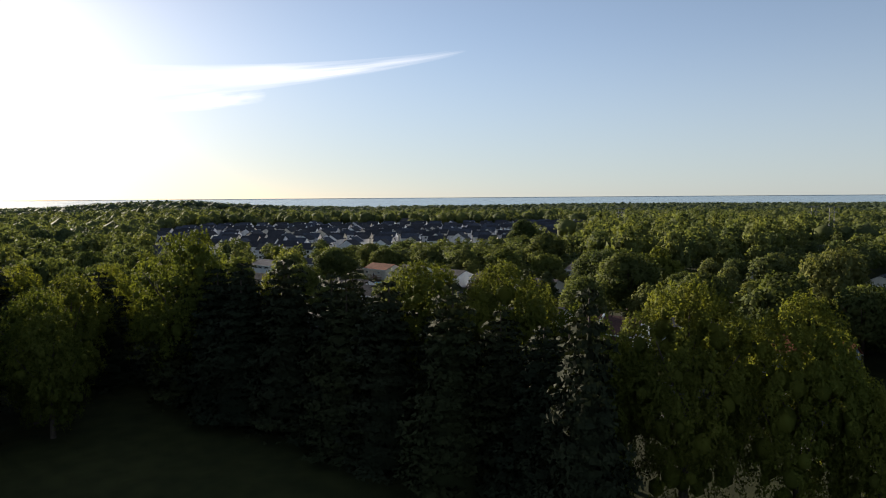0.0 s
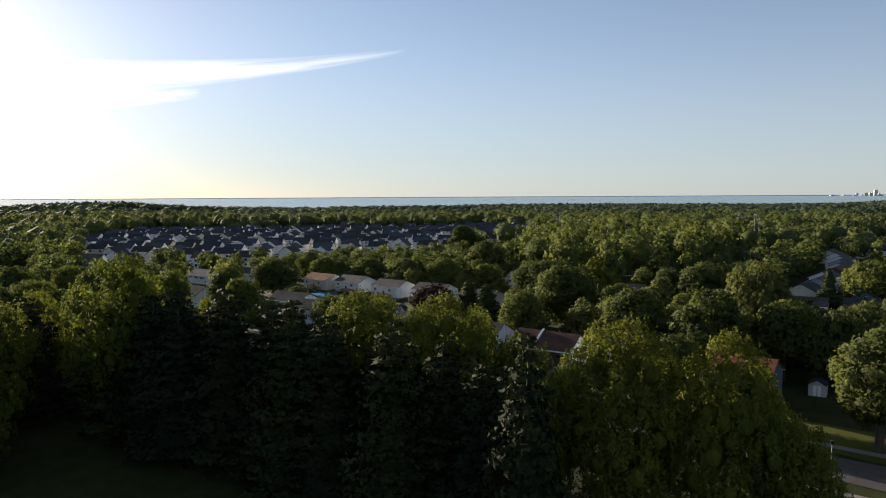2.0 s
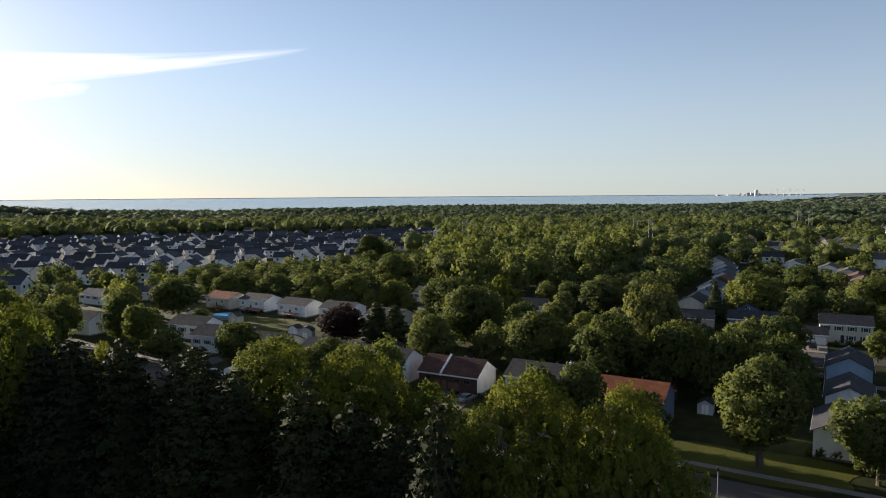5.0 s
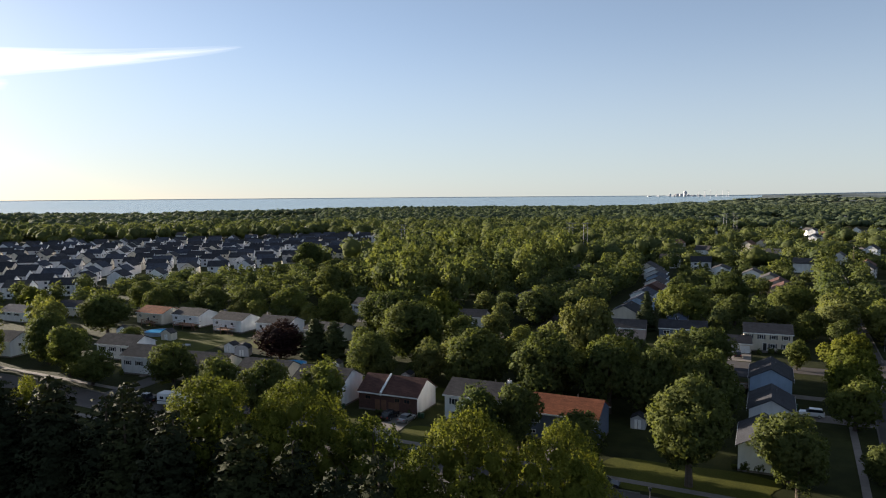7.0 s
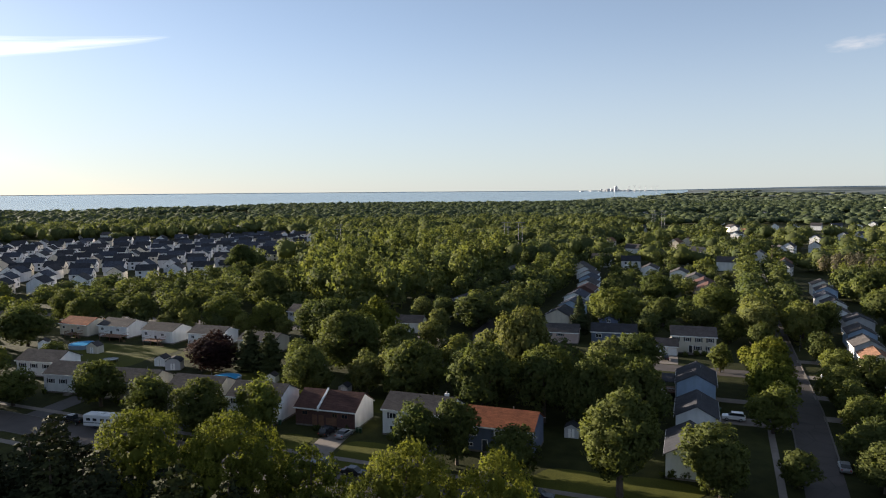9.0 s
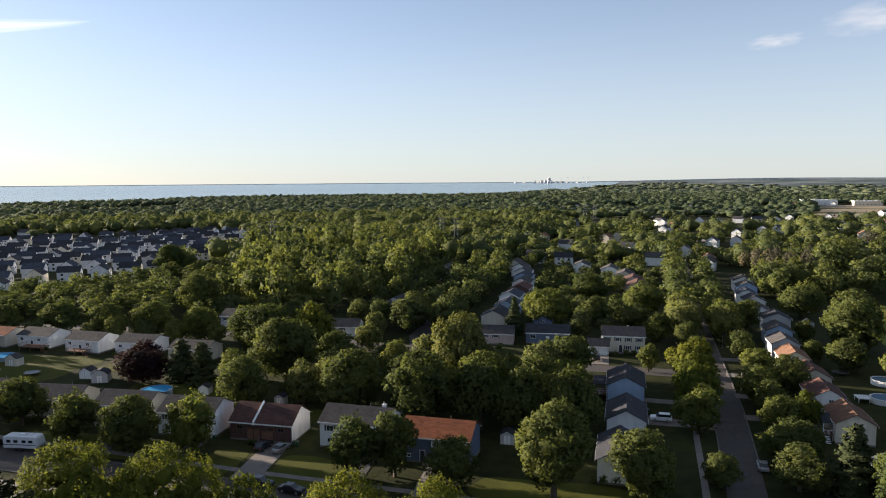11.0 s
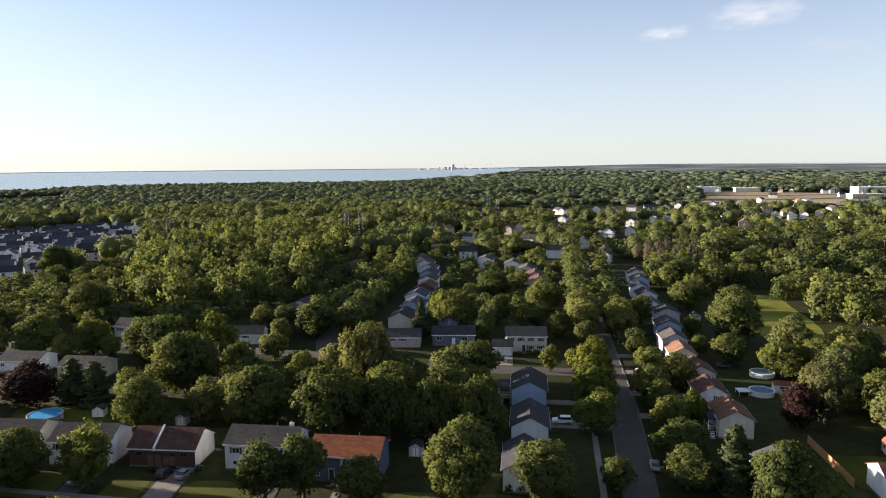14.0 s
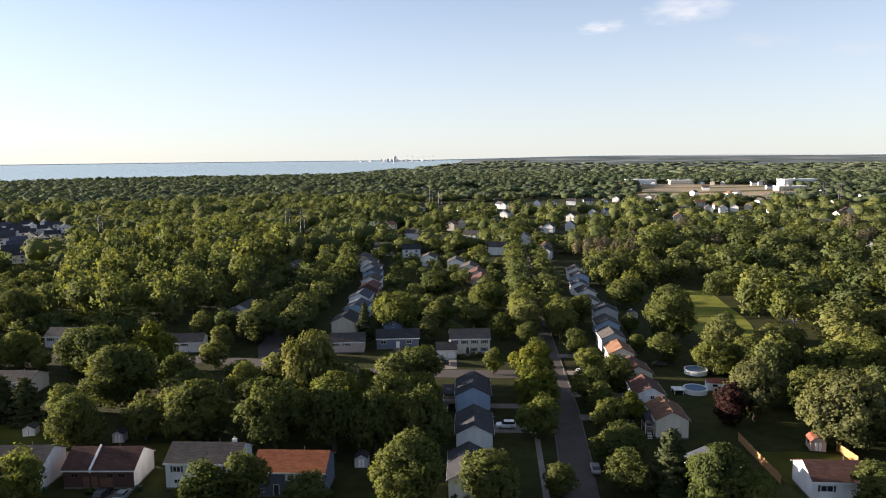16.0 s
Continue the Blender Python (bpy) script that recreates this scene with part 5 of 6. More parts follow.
lamp_red = plain("tail_lamp", (0.35, 0.02, 0.02), 0.3)
PROFILES = {
    "sport_utility_car": ([(-2.25, 0.35), (2.25, 0.35), (2.28, 0.8), (2.15, 1.0), (1.05, 1.1), (-2.2, 1.1), (-2.3, 0.9)], [(1.05, 1.09), (0.35, 1.68), (-1.75, 1.7), (-2.15, 1.09)]),
    "saloon_car": ([(-2.25, 0.3), (2.25, 0.3), (2.28, 0.65), (2.1, 0.82), (1.0, 0.93), (-2.1, 0.97), (-2.3, 0.8)], [(1.0, 0.92), (0.3, 1.42), (-1.0, 1.44), (-1.75, 0.96)]),
    "pickup_truck": ([(-2.8, 0.45), (2.6, 0.45), (2.65, 1.0), (2.4, 1.15), (1.3, 1.2), (-2.8, 1.2)], [(1.25, 1.19), (0.7, 1.85), (-0.75, 1.87), (-0.95, 1.19)]),
}


def car(name, x, y, yaw, paint, label):
    body, cab = PROFILES[name]
    root = new(name)
    root.matrix_basis = pose(x, y, 0.06, 0, 0, yaw)
    bm = prism([(a, b) for a, b in body], 1.78, "y", -0.89)
    bmesh.ops.bevel(bm, geom=[e for e in bm.edges], offset=0.09, segments=2, affect="EDGES")
    part("body", bm, paints[paint], root)
    bm = prism(cab, 1.5, "y", -0.75)
    bmesh.ops.bevel(bm, geom=[e for e in bm.edges], offset=0.06, segments=1, affect="EDGES")
    part("window_band", bm, M["glass"], root)
    top = max(b for a, b in cab)
    xs = [a for a, b in cab if b > top - 0.1]
    part("roof", boxes((min(xs) - 0.1, -0.7, top - 0.04, max(xs) + 0.1, 0.7, top + 0.03), bevel=0.03), paints[paint], root)
    for s in (-1, 1):
        for wx in (body[1][0] - 0.9, body[0][0] + 0.9):
            w = new("wheel")
            w.parent = root
            w.matrix_basis = pose(wx, s * 0.8, 0.34)
            part("tyre", tube([(0, -0.11, 0), (0, 0.11, 0)], [0.34, 0.34], 14), M["rubber"], w)
            part("rim", tube([(0, -0.12, 0), (0, 0.12, 0)], [0.2, 0.2], 10), M["chrome"], w)
        part("headlight", boxes((body[1][0] - 0.08, s * 0.62 - 0.2, 0.62, body[1][0] + 0.04, s * 0.62 + 0.2, 0.78), bevel=0.02), M["glass"], root)
        part("tail_light", boxes((body[0][0] - 0.05, s * 0.68 - 0.14, 0.72, body[0][0] + 0.08, s * 0.68 + 0.14, 0.92), bevel=0.02), lamp_red, root)
    return tagged(root, label, "car")


for args in (("sport_utility_car", 14.0, 153.4, 178, "white", "white sport utility car on a driveway"), ("saloon_car", -59.4, 121.6, 84, "grey", "silver saloon car on the concrete driveway"),
             ("sport_utility_car", -63.2, 121.8, 86, "black", "black car parked at the garage"), ("pickup_truck", -56, 105.8, -6, "black", "black pickup truck at the kerb"),
             ("saloon_car", -49.6, 105.0, -6, "black", "dark saloon car at the kerb"), ("pickup_truck", -117.6, 112.6, 176, "black", "dark pickup truck before the trailer"),
             ("saloon_car", 29.7, 130.9, 84, "grey", "pale saloon car at the kerb"), ("sport_utility_car", 0.4, 203.6, 92, "black", "black car before the garage"),
             ("saloon_car", 38, 175, 175, "red", "dark red car on a driveway"), ("saloon_car", 40, 194, 175, "white", "white car on a driveway"),
             ("saloon_car", -78.2, 118, 86, "grey", "grey car on a driveway"), ("saloon_car", -18, 108.9 - 4.0, -4, "black", "black car at the kerb"), ("sport_utility_car", -196, 124.5, 172, "white", "white car before a house"),
             ("sport_utility_car", -189, 124.0, 172, "black", "dark car before a house"), ("saloon_car", 42, 210.6, 175, "grey", "grey car on a driveway")):
    car(*args)


def travel_trailer(x, y, yaw):
    root = new("travel_trailer")
    root.matrix_basis = pose(x, y, 0.06, 0, 0, yaw)
    bm = prism([(-3.6, 0.6), (3.3, 0.6), (3.75, 1.2), (3.45, 2.7), (3.0, 2.95), (-3.4, 2.95), (-3.6, 2.7)], 2.4, "y", -1.2)
    bmesh.ops.bevel(bm, geom=bm.edges[:], offset=0.08, segments=2, affect="EDGES")
    part("body", bm, paints["white"], root)
    for wx in (-2.4, -0.9, 0.8, 2.2):
        part("window", boxes((wx - 0.45, -1.23, 1.7, wx + 0.45, -1.16, 2.25), bevel=0.03), M["glass"], root)
    part("stripe", boxes((-3.5, -1.22, 1.25, 3.4, -1.17, 1.4)), M["navy_trim"], root)
    part("roof_unit", boxes((-0.7, -0.5, 2.95, 0.5, 0.5, 3.2), bevel=0.05), M["white"], root)
    part("roof_vent", boxes((1.5, -0.3, 2.95, 2.0, 0.3, 3.08), bevel=0.03), M["white"], root)
    part("drawbar", tube([(3.6, 0, 0.6), (4.8, 0, 0.55)], [0.07, 0.06], 6), M["black"], root)
    for wx in (-0.9, 0.0):
        for s in (-1, 1):
            part("wheel", tube([(wx, s * 1.0, 0.36), (wx, s * 1.2, 0.36)], [0.36, 0.36], 12), M["rubber"], root)
    return tagged(root, "white travel trailer with dark windows at the kerb", "trailer")


travel_trailer(-109.4, 112.2, 6)


def above_ground_pool(x, y, r, deck, label, water="pool", side="pool_steel"):
    root = new("swimming_pool")
    root.matrix_basis = pose(x, y, 0)
    n = 28
    bm = bmesh.new()
    prof = [(r + 0.02, 0), (r + 0.02, 1.2), (r + 0.12, 1.22), (r + 0.12, 1.28), (r - 0.16, 1.28), (r - 0.16, 0.9)]
    rings = [[bm.verts.new((p[0] * math.cos(2 * math.pi * k / n), p[0] * math.sin(2 * math.pi * k / n), p[1])) for k in range(n)] for p in prof]
    for a, b in zip(rings, rings[1:]):
        for k in range(n):
            bm.faces.new((a[k], a[(k + 1) % n], b[(k + 1) % n], b[k]))
    part("pool_wall", bm, M[side], root)
    bm = bmesh.new()
    bm.faces.new([bm.verts.new(((r - 0.15) * math.cos(2 * math.pi * k / n), (r - 0.15) * math.sin(2 * math.pi * k / n), 1.2)) for k in range(n)])
    part("water", bm, M[water], root)
    part("ladder", merge(*[tube([(r + 0.5, s, 0), (r + 0.1, s, 1.6), (r - 0.4, s, 1.5), (r - 0.5, s, 0.8)], [0.04] * 4, 5) for s in (-0.25, 0.25)]), M["white"], root)
    if deck:
        part("pool_deck", boxes((-r - 3.0, -1.6, 1.0, -r - 0.2, 1.6, 1.14), (-r - 2.9, -1.5, 0, -r - 2.75, -1.35, 1.0), (-r - 2.9, 1.35, 0, -r - 2.75, 1.5, 1.0), (-r - 0.6, -1.5, 0, -r - 0.45, -1.35, 1.0), (-r - 0.6, 1.35, 0, -r - 0.45, 1.5, 1.0)), M["white"], root)
        for k in range(9):
            part("rail_post", boxes((-r - 3.0 + 0.34 * k, -1.6, 1.14, -r - 2.94 + 0.34 * k, -1.54, 2.0)), M["white"], root)
        part("handrail", boxes((-r - 3.0, -1.62, 2.0, -r - 0.2, -1.52, 2.08)), M["white"], root)
    return tagged(root, label, "swimming pool")


above_ground_pool(65.6, 176.5, 3.0, True, "round above-ground pool with white deck", "pool_grey", "white")
above_ground_pool(71.4, 192.5, 3.1, False, "round above-ground pool with white wall", "pool_grey", "white")
above_ground_pool(-105.8, 149.3, 3.8, False, "large round pool with bright blue water")
above_ground_pool(-172.6, 170.5, 3.9, False, "round blue above-ground pool on a lawn")
shed_red = shingles("red_shed_shingles", (0.2, 0.07, 0.05))


def shed(x, y, yaw, w, d, h, wall, roofmat, label, gambrel=False):
    root = new("garden_shed")
    root.matrix_basis = pose(x, y, 0, 0, 0, yaw)
    top = [(w / 2, h), (w * 0.3, h + 0.75), (0, h + 1.05), (-w * 0.3, h + 0.75), (-w / 2, h)] if gambrel else [(w / 2, h), (0, h + w * 0.3), (-w / 2, h)]
    part("wall", prism([(-w / 2, 0), (w / 2, 0)] + top, d, "y", 0), wall, root)
    for (a0, z0), (a1, z1) in zip(top, top[1:]):
        part("roof_slope", prism([(a0 * 1.06, z0 + 0.02), (a1 * 1.06, z1 + 0.02), (a1 * 1.06, z1 + 0.1), (a0 * 1.06, z0 + 0.1)], d + 0.3, "y", -0.15), roofmat, root)
    part("door", boxes((-0.6, -0.05, 0.08, 0.6, 0.02, 1.85), bevel=0.015), M["white"], root, "white double door")
    part("door_brace", boxes((-0.04, -0.07, 0.08, 0.04, -0.04, 1.85)), M["navy_trim"], root)
    part("window", boxes((-w / 2 - 0.03, d * 0.35, 1.1, -w / 2 + 0.03, d * 0.65, 1.7)), M["glass"], root)
    return tagged(root, label, "shed", "garden sheds")


shed(78, 139.2, -12, 3.0, 3.4, 1.9, WALL["pink"], shed_red, "pinkish barn-shaped garden shed with white door", True)
shed(73.5, 178.5, 80, 2.8, 4.2, 2.0, WALL["white"], shed_red, "white garden shed with red roof")
shed(-16.8, 133.4, 0, 2.7, 2.6, 1.9, WALL["grey"], ROOF["dark"], "grey garden shed with white framed door")
shed(-133, 157.6, 5, 3.2, 3.0, 2.0, WALL["white"], ROOF["grey"], "white garden shed with dark door")
shed(-126.5, 155.0, 20, 4.0, 3.2, 2.2, WALL["grey"], ROOF["dark"], "grey-blue barn-shaped playhouse with white door", True)
shed(-182.4, 165.2, 40, 3.0, 4.0, 2.0, WALL["white"], ROOF["grey"], "white garden shed beside the pool")
shed(-163.2, 164.6, 0, 4.0, 2.6, 2.2, WALL["cream"], ROOF["grey"], "cream pool shed on the lawn")
shed(-94.0, 151.0, 8, 2.6, 2.6, 1.7, WALL["white"], ROOF["grey"], "small pale garden shed")
shed(-72.0, 147.0, 0, 2.4, 2.4, 1.9, WALL["grey"], ROOF["dark"], "small shed under the trees")
shed(69.6, 215, 30, 2.6, 3.0, 1.8, WALL["tan"], ROOF["tan"], "small tan garden shed")
shed(-88.0, 163.5, 0, 3.0, 3.0, 1.8, WALL["white"], ROOF["grey"], "small pale garden shed")
shed(71.4, 258, 0, 3.2, 3.4, 2.4, WALL["grey"], ROOF["blue"], "grey garden shed behind a house")
shed(80.5, 292, 0, 3.2, 3.4, 2.2, WALL["white"], ROOF["grey"], "pale garden shed behind a house")


def fence(points, height, mat, label):
    """A board fence: posts, two rails a bay and boards."""
    root = new("garden_fence")
    root.matrix_basis = pose(points[0][0], points[0][1], 0)
    o = Vector(points[0])
    for a, b in zip(points, points[1:]):
        a, b = Vector(a) - o, Vector(b) - o
        d = b - a
        ang = math.atan2(d.y, d.x)
        bays = max(1, round(d.length / 2.4))
        step = d.length / bays
        post = mesh_of("post", boxes((-0.06, -0.06, 0, 0.06, 0.06, height + 0.12)), mat)
        rail = mesh_of("rail", boxes((0, 0.02, 0.4, step, 0.07, 0.5), (0, 0.02, height - 0.4, step, 0.07, height - 0.3)), mat)
        panel = mesh_of("board", boxes((0.01, -0.025, 0.05, 0.14, 0.015, height)), mat)
        for i in range(bays):
            p = a + d * (i / bays)
            for me, nm in ((post, "post"), (rail, "rail")):
                ob = part(nm, me, None, root)
                ob.matrix_basis = pose(p.x, p.y, 0, 0, 0, math.degrees(ang))
            for k in range(int(step / 0.15)):
                q = p + d.normalized() * (k * 0.15 + 0.02)
                ob = part("board", panel, None, root)
                ob.matrix_basis = pose(q.x, q.y, 0, 0, 0, math.degrees(ang))
    return tagged(root, label, "fence")


fence([(63.8, 145.1), (63.2, 124.5)], 1.8, M["timber"], "tan timber board fence between gardens")
fence([(82.0, 139.5), (82.4, 132.5)], 1.8, M["timber"], "tan timber board fence at the wood")


def deck(x, y, yaw, w, d, h, label):
    root = new("timber_deck")
    root.matrix_basis = pose(x, y, 0, 0, 0, yaw)
    plank = mesh_of("plank", boxes((0, 0, h - 0.05, w, 0.17, h)), M["deck"])
    for k in range(int(d / 0.19)):
        part("plank", plank, None, root).matrix_basis = pose(0, -k * 0.19 - 0.19, 0)
    for px in (0.1, w / 2, w - 0.1):
        part("post", boxes((px - 0.07, -d, 0, px + 0.07, -d + 0.14, h + 0.95)), M["deck"], root)
    part("handrail", boxes((0, -d - 0.02, h + 0.88, w, -d + 0.14, h + 0.97), (0, -d, h + 0.88, 0.12, 0, h + 0.97), (w - 0.12, -d, h + 0.88, w, 0, h + 0.97)), M["deck"], root)
    bal = mesh_of("baluster", boxes((-0.02, -0.02, h, 0.02, 0.02, h + 0.88)), M["deck"])
    for k in range(int(w / 0.3)):
        part("baluster", bal, None, root).matrix_basis = pose(k * 0.3 + 0.15, -d + 0.05, 0)
    for k in range(5):
        part("step", boxes((w, -d + 0.1 + 0.0, h - 0.28 * (k + 1), w + 0.28 * (k + 1), -d + 1.1, h - 0.28 * (k + 1) + 0.05)) if k == 0 else boxes((w + 0.28 * k, -d + 0.1, h - 0.28 * (k + 1), w + 0.28 * (k + 1), -d + 1.1, h - 0.28 * (k + 1) + 0.05)), M["deck"], root)
    return tagged(root, label, "deck", "back decks")


deck(-175.5, 184.6, -3, 8.5, 4.0, 1.4, "brown timber deck with rails behind a white house")
deck(-156.6, 182.2, -3, 6.0, 3.6, 1.4, "brown timber deck with rails and stairs")
deck(-139.2, 181.9, 0, 6.0, 3.6, 1.4, "brown timber deck with rails")
deck(-190, 183.6, -3, 5.0, 3.0, 1.2, "brown timber deck with rails")


def lamp_post(x, y, h):
    root = new("street_lamp")
    root.matrix_basis = pose(x, y, 0)
    part("post", tube([(0, 0, 0), (0, 0, 0.3), (0, 0, h)], [0.12, 0.07, 0.05], 8), M["galv"], root)
    part("base", boxes((-0.16, -0.16, 0, 0.16, 0.16, 0.12), bevel=0.03), M["concrete"], root)
    part("lantern", boxes((-0.16, -0.16, h, 0.16, 0.16, h + 0.42), bevel=0.05), M["glass"], root)
    part("cap", boxes((-0.22, -0.22, h + 0.42, 0.22, 0.22, h + 0.5), bevel=0.04), M["black"], root)
    return tagged(root, "slim grey post-top street lamp", "street lamp", "street lamps")


for x, y in ((-10.3, 95.6), (-70, 100), (-30, 189), (38, 225)):
    lamp_post(x, y, 4.2)


def utility_pole(x, y, h):
    root = new("utility_pole")
    root.matrix_basis = pose(x, y, land(x, y), 0, 0, -70)
    part("pole", tube([(0, 0, 0), (0, 0, h)], [0.17, 0.12], 8), M["bark"], root)
    part("cross_arm", boxes((-1.1, -0.07, h - 0.8, 1.1, 0.07, h - 0.66)), M["bark"], root)
    for s in (-1, 0, 1):
        part("insulator", tube([(s * 0.95, 0, h - 0.66), (s * 0.95, 0, h - 0.45)], [0.06, 0.04], 6), M["white"], root)
    return tagged(root, "wooden utility pole with a cross arm", "utility pole", "utility poles")


POLES = [(60, 455), (110, 440), (160, 425), (215, 410), (270, 395)]
for x, y in POLES:
    utility_pole(x, y, 14)
for a, b in zip(POLES, POLES[1:]):
    for s in (-0.9, 0.9):
        pts = [(a[0] + (b[0] - a[0]) * t / 8, a[1] + (b[1] - a[1]) * t / 8 + s, 13.5 - 1.2 * (1 - (t / 4 - 1) ** 2)) for t in range(9)]
        tagged(new("power_line", mesh_of("power_line", tube(pts, [0.05] * 9, 4), M["black"])), "dark power line slung between wooden poles", "cable", "power lines")


# far commercial buildings and fields
def block_building(x, y, yaw, l, d, h, wall, label, rows):
    root = new("commercial_building")
    root.matrix_basis = pose(x, y, land(x, y), 0, 0, yaw)
    part("wall", boxes((0, 0, 0, l, d, h)), WALL[wall], root)
    part("parapet", boxes((-0.3, -0.3, h, l + 0.3, d + 0.3, h + 0.8)), M["white"], root)
    for r in range(rows):
        for k in range(int(l / 6)):
            part("window", boxes((k * 6 + 2.2, -0.1, 1.7 + r * 3.6, k * 6 + 3.8, 0.1, 3.0 + r * 3.6)), M["glass"], root)
    part("roof_plant", boxes((l * 0.4, d * 0.4, h + 0.8, l * 0.5, d * 0.6, h + 2.6), bevel=0.1), M["galv"], root)
    return tagged(root, label, "building")


block_building(612, 1262, 8, 66, 22, 13, "white", "long white apartment block at the edge of the fields", 3)
block_building(372, 1430, -6, 60, 30, 9, "white", "low white warehouse among far trees", 1)
block_building(452, 1400, -6, 46, 30, 8, "cream", "low pale warehouse among far trees", 1)
block_building(540, 1130, 4, 50, 18, 7, "tan", "low tan commercial building", 1)
block_building(-330, 640, 40, 40, 14, 7, "white", "long low white building behind the estate", 1)
block_building(-900, 270, 60, 60, 20, 8, "white", "low pale building on the western edge", 1)
tan = plain("dry_field", (0.24, 0.18, 0.1), 0.95, vary=0.3, scale=0.02, grain=0.4)
fld = new("field", from_arrays("field", [(x, y, land(x, y) + 0.25) for x, y in FIELD], [tuple(range(len(FIELD)))], tan))
tagged(fld, "dry tan field beyond the suburb", "field", kind="structure")
for k, (pts, half, mat, lab) in enumerate((([(300, 1120), (420, 1110), (590, 1175)], 14, M["lawn"], "green verge across the dry field"), ([(330, 1180), (450, 1175), (625, 1240)], 6, M["concrete"], "pale road across the dry field"),
                                           ([(350, 1260), (470, 1250), (640, 1290)], 12, M["lawn"], "green verge across the dry field"), ([(375, 1340), (480, 1330), (560, 1340)], 8, M["concrete"], "pale road across the dry field"))):
    ribbon("field_strip", pts, half, 0.4 + 0.05 * k, mat, lab, "field")


def lawn(x0, y0, x1, y1, mat, z, label, seed):
    """A patch of mown grass with a wandering edge."""
    rng = random.Random(seed)
    cx, cy, ax, ay = (x0 + x1) / 2, (y0 + y1) / 2, (x1 - x0) / 2, (y1 - y0) / 2
    n, ph = 48, rng.uniform(0, 6)
    rim = []
    for k in range(n):
        a = 2 * math.pi * k / n
        c, s = math.cos(a), math.sin(a)
        q = (abs(c) ** 5 + abs(s) ** 5) ** -0.2
        q *= 1 + 0.05 * math.sin(3 * a + ph) + 0.035 * math.sin(7 * a + 2 * ph) + rng.uniform(-0.015, 0.015)
        rim.append((cx + ax * c * q, cy + ay * s * q, z))
    return tagged(new("lawn", from_arrays("lawn", rim, [tuple(range(n))], mat)), label, "lawn", kind="structure")


# grass colour raised here to stand for sun on the park
park = lawn(-11.5, -47, 11.5, 47, M["park"], 0.05, "mown park lawn between woods, coloured bright for sunlight", 4)
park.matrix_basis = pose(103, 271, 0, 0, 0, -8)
for k, (x0, y0, x1, y1) in enumerate(((-176, 150, -141, 178), (-138, 166, -120, 178), (-20, 105, 6, 118), (-72, 107, -64.5, 120), (-57.5, 106, -44, 120), (-118, 112, -97.5, 122), (-92, 111.5, -80.5, 122),
                                      (64, 124, 82, 139), (-116, 140, -80, 158), (-20, 204, -3, 218), (-69, 137, -56, 146), (-126, 180, -110, 186))):
    lawn(x0, y0, x1, y1, M["lawn"], 0.028 + 0.004 * (k % 3), "mown green garden lawn", k)


def porch(x, y, yaw, w, d, label):
    """A raised side porch: floor, posts, rails, stairs and a low roof."""
    root = new("side_porch")
    root.matrix_basis = pose(x, y, 0, 0, 0, yaw)
    part("floor", boxes((0, 0, 1.2, w, d, 1.35)), M["deck"], root)
    for px, py in ((0.06, 0.06), (w - 0.06, 0.06), (0.06, d - 0.06), (w - 0.06, d - 0.06)):
        part("post", boxes((px - 0.06, py - 0.06, 0, px + 0.06, py + 0.06, 3.7)), M["white"], root)
    part("handrail", boxes((0, 0, 2.2, w, 0.08, 2.3), (0, 0, 2.2, 0.08, d, 2.3)), M["white"], root)
    for k in range(int(w / 0.22)):
        part("baluster", boxes((k * 0.22 + 0.1, 0.02, 1.35, k * 0.22 + 0.14, 0.06, 2.2)), M["white"], root)
    part("roof", prism([(-0.2, 3.7), (d + 0.2, 3.7), (d + 0.2, 4.5), (-0.2, 3.85)], w + 0.2, "x", -0.1), ROOF["dark"], root)
    for k in range(5):
        part("step", boxes((0.3, -0.28 * (k + 1), 1.2 - 0.24 * (k + 1), 1.3, -0.28 * k, 1.26 - 0.24 * (k + 1))), M["white"], root)
    return tagged(root, label, "porch")


porch(-0.4, 166.2, -2, 3.1, 5.0, "white railed side porch of the blue house")
porch(44.4, 148.0, -3, 1.9, 4.0, "white railed entrance porch of the cream house")


def front_steps(x, y, yaw, label):
    root = new("front_steps")
    root.matrix_basis = pose(x, y, 0, 0, 0, yaw)
    for k in range(3):
        part("step", boxes((-0.8, -0.9 - 0.3 * (2 - k), 0.0, 0.8, -0.9 - 0.3 * (1 - k) if k < 2 else 0.0, 0.12 * (k + 1)), bevel=0.02), M["concrete"], root)
    for s in (-0.75, 0.75):
        part("handrail", tube([(s, -1.4, 0.1), (s, -1.4, 1.0), (s, -0.1, 1.3), (s, -0.1, 0.3)], [0.025] * 4, 5), M["black"], root)
    return tagged(root, label, "steps", "front steps")


for x, y in ((-45.1, 124.5), (-30, 121.2), (-80.6, 124.5), (-97.2, 126.3), (-135.5, 129.5), (7.4, 213), (-15, 220.4), (70.5, 117)):
    front_steps(x, y, -2, "concrete front steps with thin black rails")


def dustbin(x, y, yaw, mat, label):
    root = new("wheeled_bin")
    root.matrix_basis = pose(x, y, 0.03, 0, 0, yaw)
    bm = boxes((-0.28, -0.3, 0.06, 0.28, 0.3, 0.95), bevel=0.04)
    for v in bm.verts:
        if v.co.z < 0.4:
            v.co.x *= 0.8
            v.co.y *= 0.8
    part("tub", bm, mat, root)
    part("lid", boxes((-0.31, -0.36, 0.95, 0.31, 0.33, 1.03), bevel=0.03), mat, root)
    part("axle", tube([(-0.26, 0.3, 0.1), (0.26, 0.3, 0.1)], [0.1, 0.1], 8), M["rubber"], root)
    return tagged(root, label, "bin", "wheeled bins")


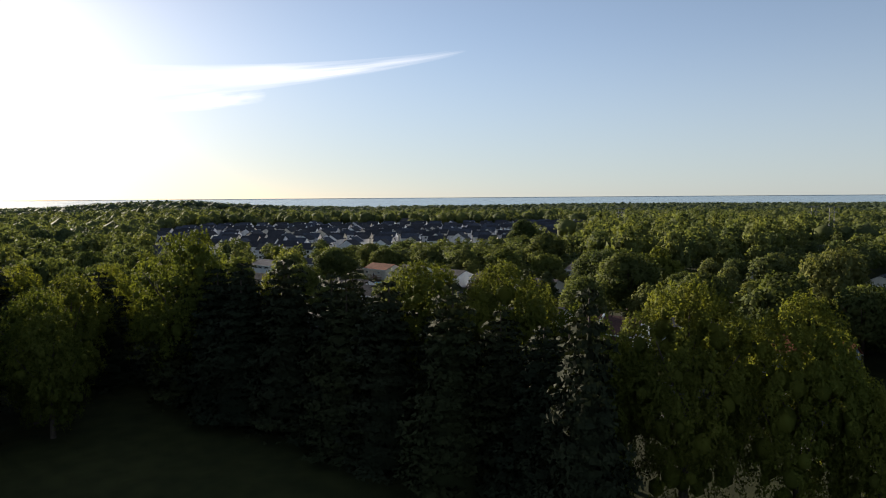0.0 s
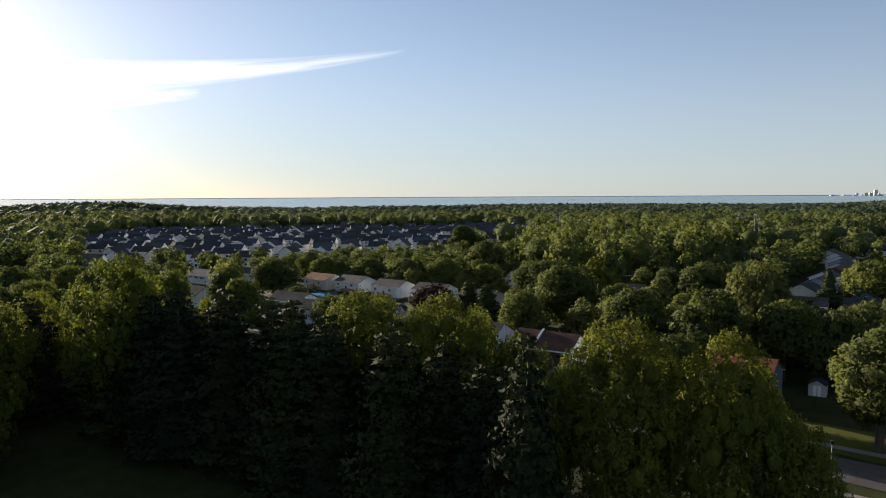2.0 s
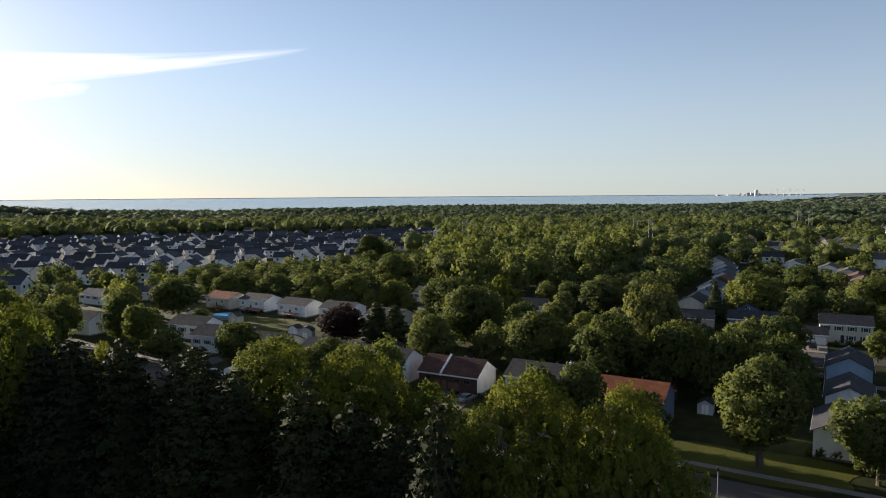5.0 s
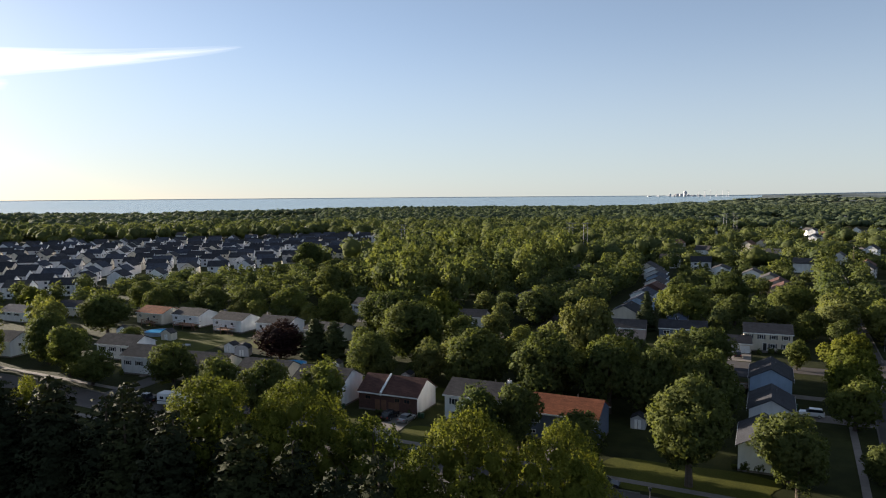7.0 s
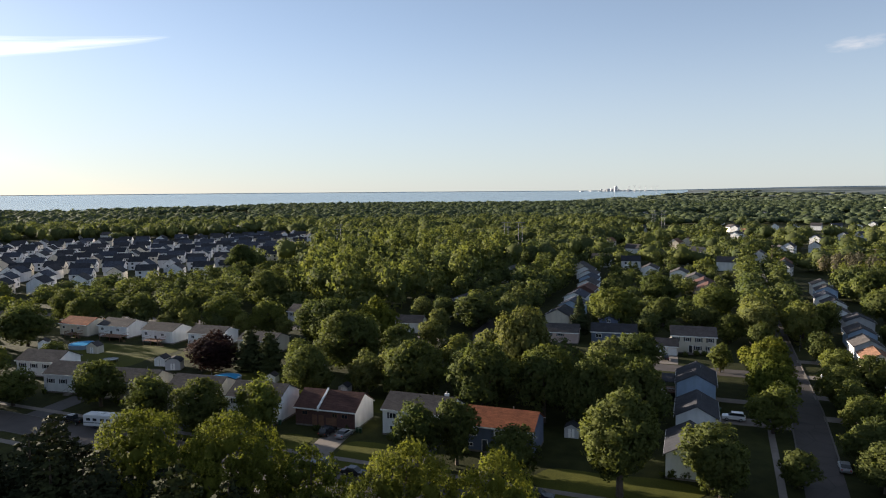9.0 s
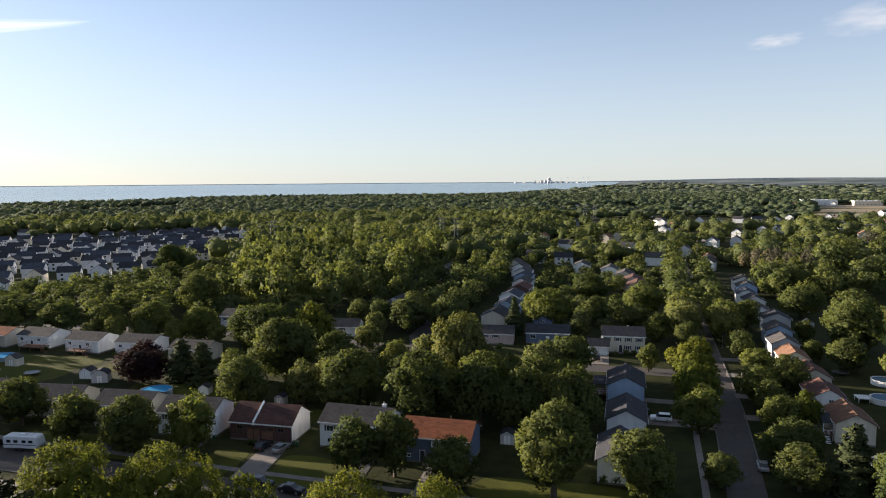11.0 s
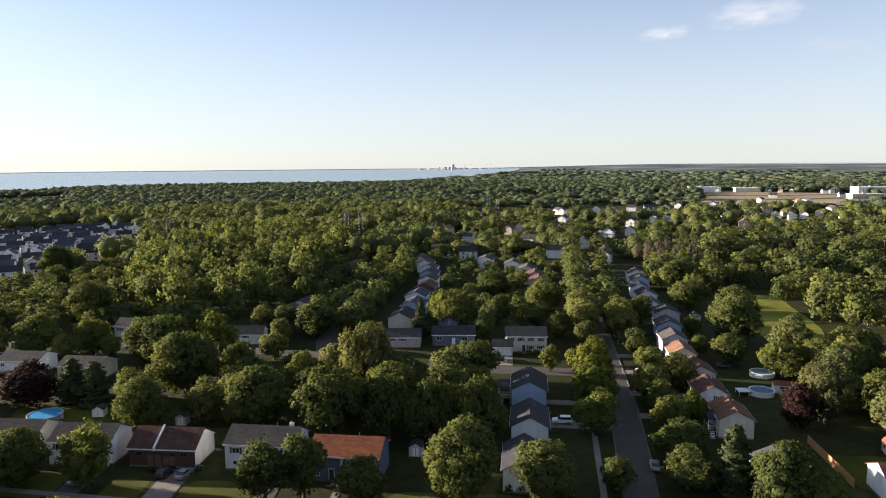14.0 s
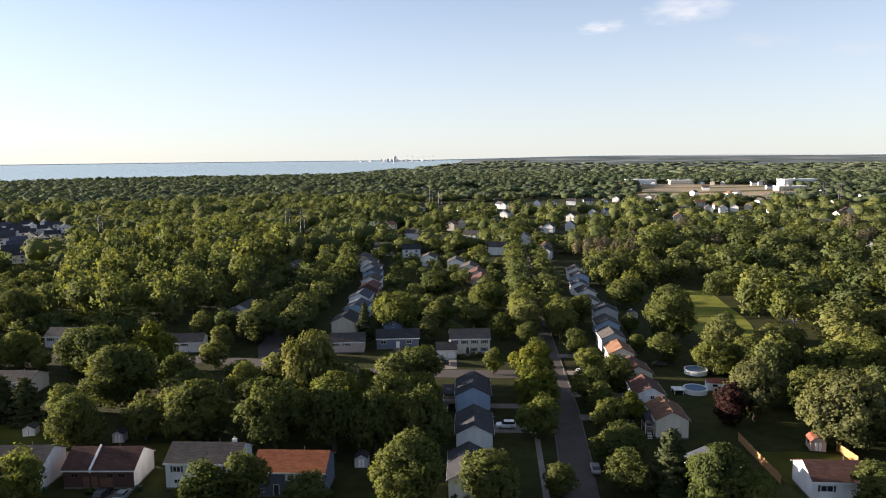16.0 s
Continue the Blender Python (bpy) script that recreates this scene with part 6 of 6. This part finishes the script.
bin_green = plain("green_bin_plastic", (0.02, 0.06, 0.03), 0.5)
for x, y in ((-58.0, 124.4), (-57.2, 124.3), (-38.4, 123.6), (-75.2, 124.0), (11.6, 158), (45.6, 158.6), (-92.0, 125.8)):
    dustbin(x, y, 10, bin_green, "dark green wheeled bin beside a house")


def trampoline(x, y, r):
    root = new("trampoline")
    root.matrix_basis = pose(x, y, 0)
    ring = [(r * math.cos(2 * math.pi * k / 20), r * math.sin(2 * math.pi * k / 20), 0.85) for k in range(21)]
    part("frame", tube(ring, [0.06] * 21, 6), M["galv"], root)
    bm = bmesh.new()
    bm.faces.new([bm.verts.new((p[0] * 0.92, p[1] * 0.92, 0.83)) for p in ring[:-1]])
    part("mat", bm, M["black"], root)
    for k in range(6):
        a = 2 * math.pi * k / 6
        part("leg", tube([(r * math.cos(a), r * math.sin(a), 0), (r * math.cos(a), r * math.sin(a), 0.85)], [0.04, 0.04], 6), M["galv"], root)
    return tagged(root, "round black trampoline on a back lawn", "trampoline")


trampoline(63.5, 200, 2.1)
trampoline(-150, 158, 2.0)


def gazebo(x, y):
    root = new("garden_gazebo")
    root.matrix_basis = pose(x, y, 0, 0, 0, 15)
    for sx in (-1.5, 1.5):
        for sy in (-1.5, 1.5):
            part("post", tube([(sx, sy, 0), (sx, sy, 2.2)], [0.05, 0.05], 6), M["white"], root)
    bm = bmesh.new()
    top = bm.verts.new((0, 0, 3.1))
    rim = [bm.verts.new((a * 1.8, c * 1.8, 2.2)) for a, c in ((-1, -1), (1, -1), (1, 1), (-1, 1))]
    for i in range(4):
        bm.faces.new((rim[i], rim[(i + 1) % 4], top))
    bm.faces.new(rim[::-1])
    part("canopy", bm, M["white"], root)
    return tagged(root, "small white canopy gazebo on a back lawn", "gazebo")


gazebo(-92, 262)


def dead_tree(x, y, h, seed):
    rng = random.Random(seed)
    root = new("dead_tree")
    root.matrix_basis = pose(x, y, 0)
    part("trunk", tube([(0, 0, -0.1), (0.1, 0, h * 0.3), (0.3, 0.2, h * 0.6)], [0.3, 0.24, 0.16]), M["dead"], root)
    for k in range(9):
        a = 2 * math.pi * k / 9 + rng.uniform(-0.3, 0.3)
        z = h * rng.uniform(0.25, 0.6)
        e = rng.uniform(1.2, 3.2)
        top = min(h, z + rng.uniform(0.3, 0.5) * h)
        part("limb", tube([(0.1, 0.05, z), (e * 0.45 * math.cos(a), e * 0.45 * math.sin(a), (z + top) / 2), (e * math.cos(a), e * math.sin(a), top)], [0.13, 0.09, 0.03], 5), M["dead"], root)
    return tagged(root, "bleached leafless dead tree at the wood's edge", "tree")


dead_tree(112.7, 225, 11, 1)
dead_tree(116, 226, 9, 2)
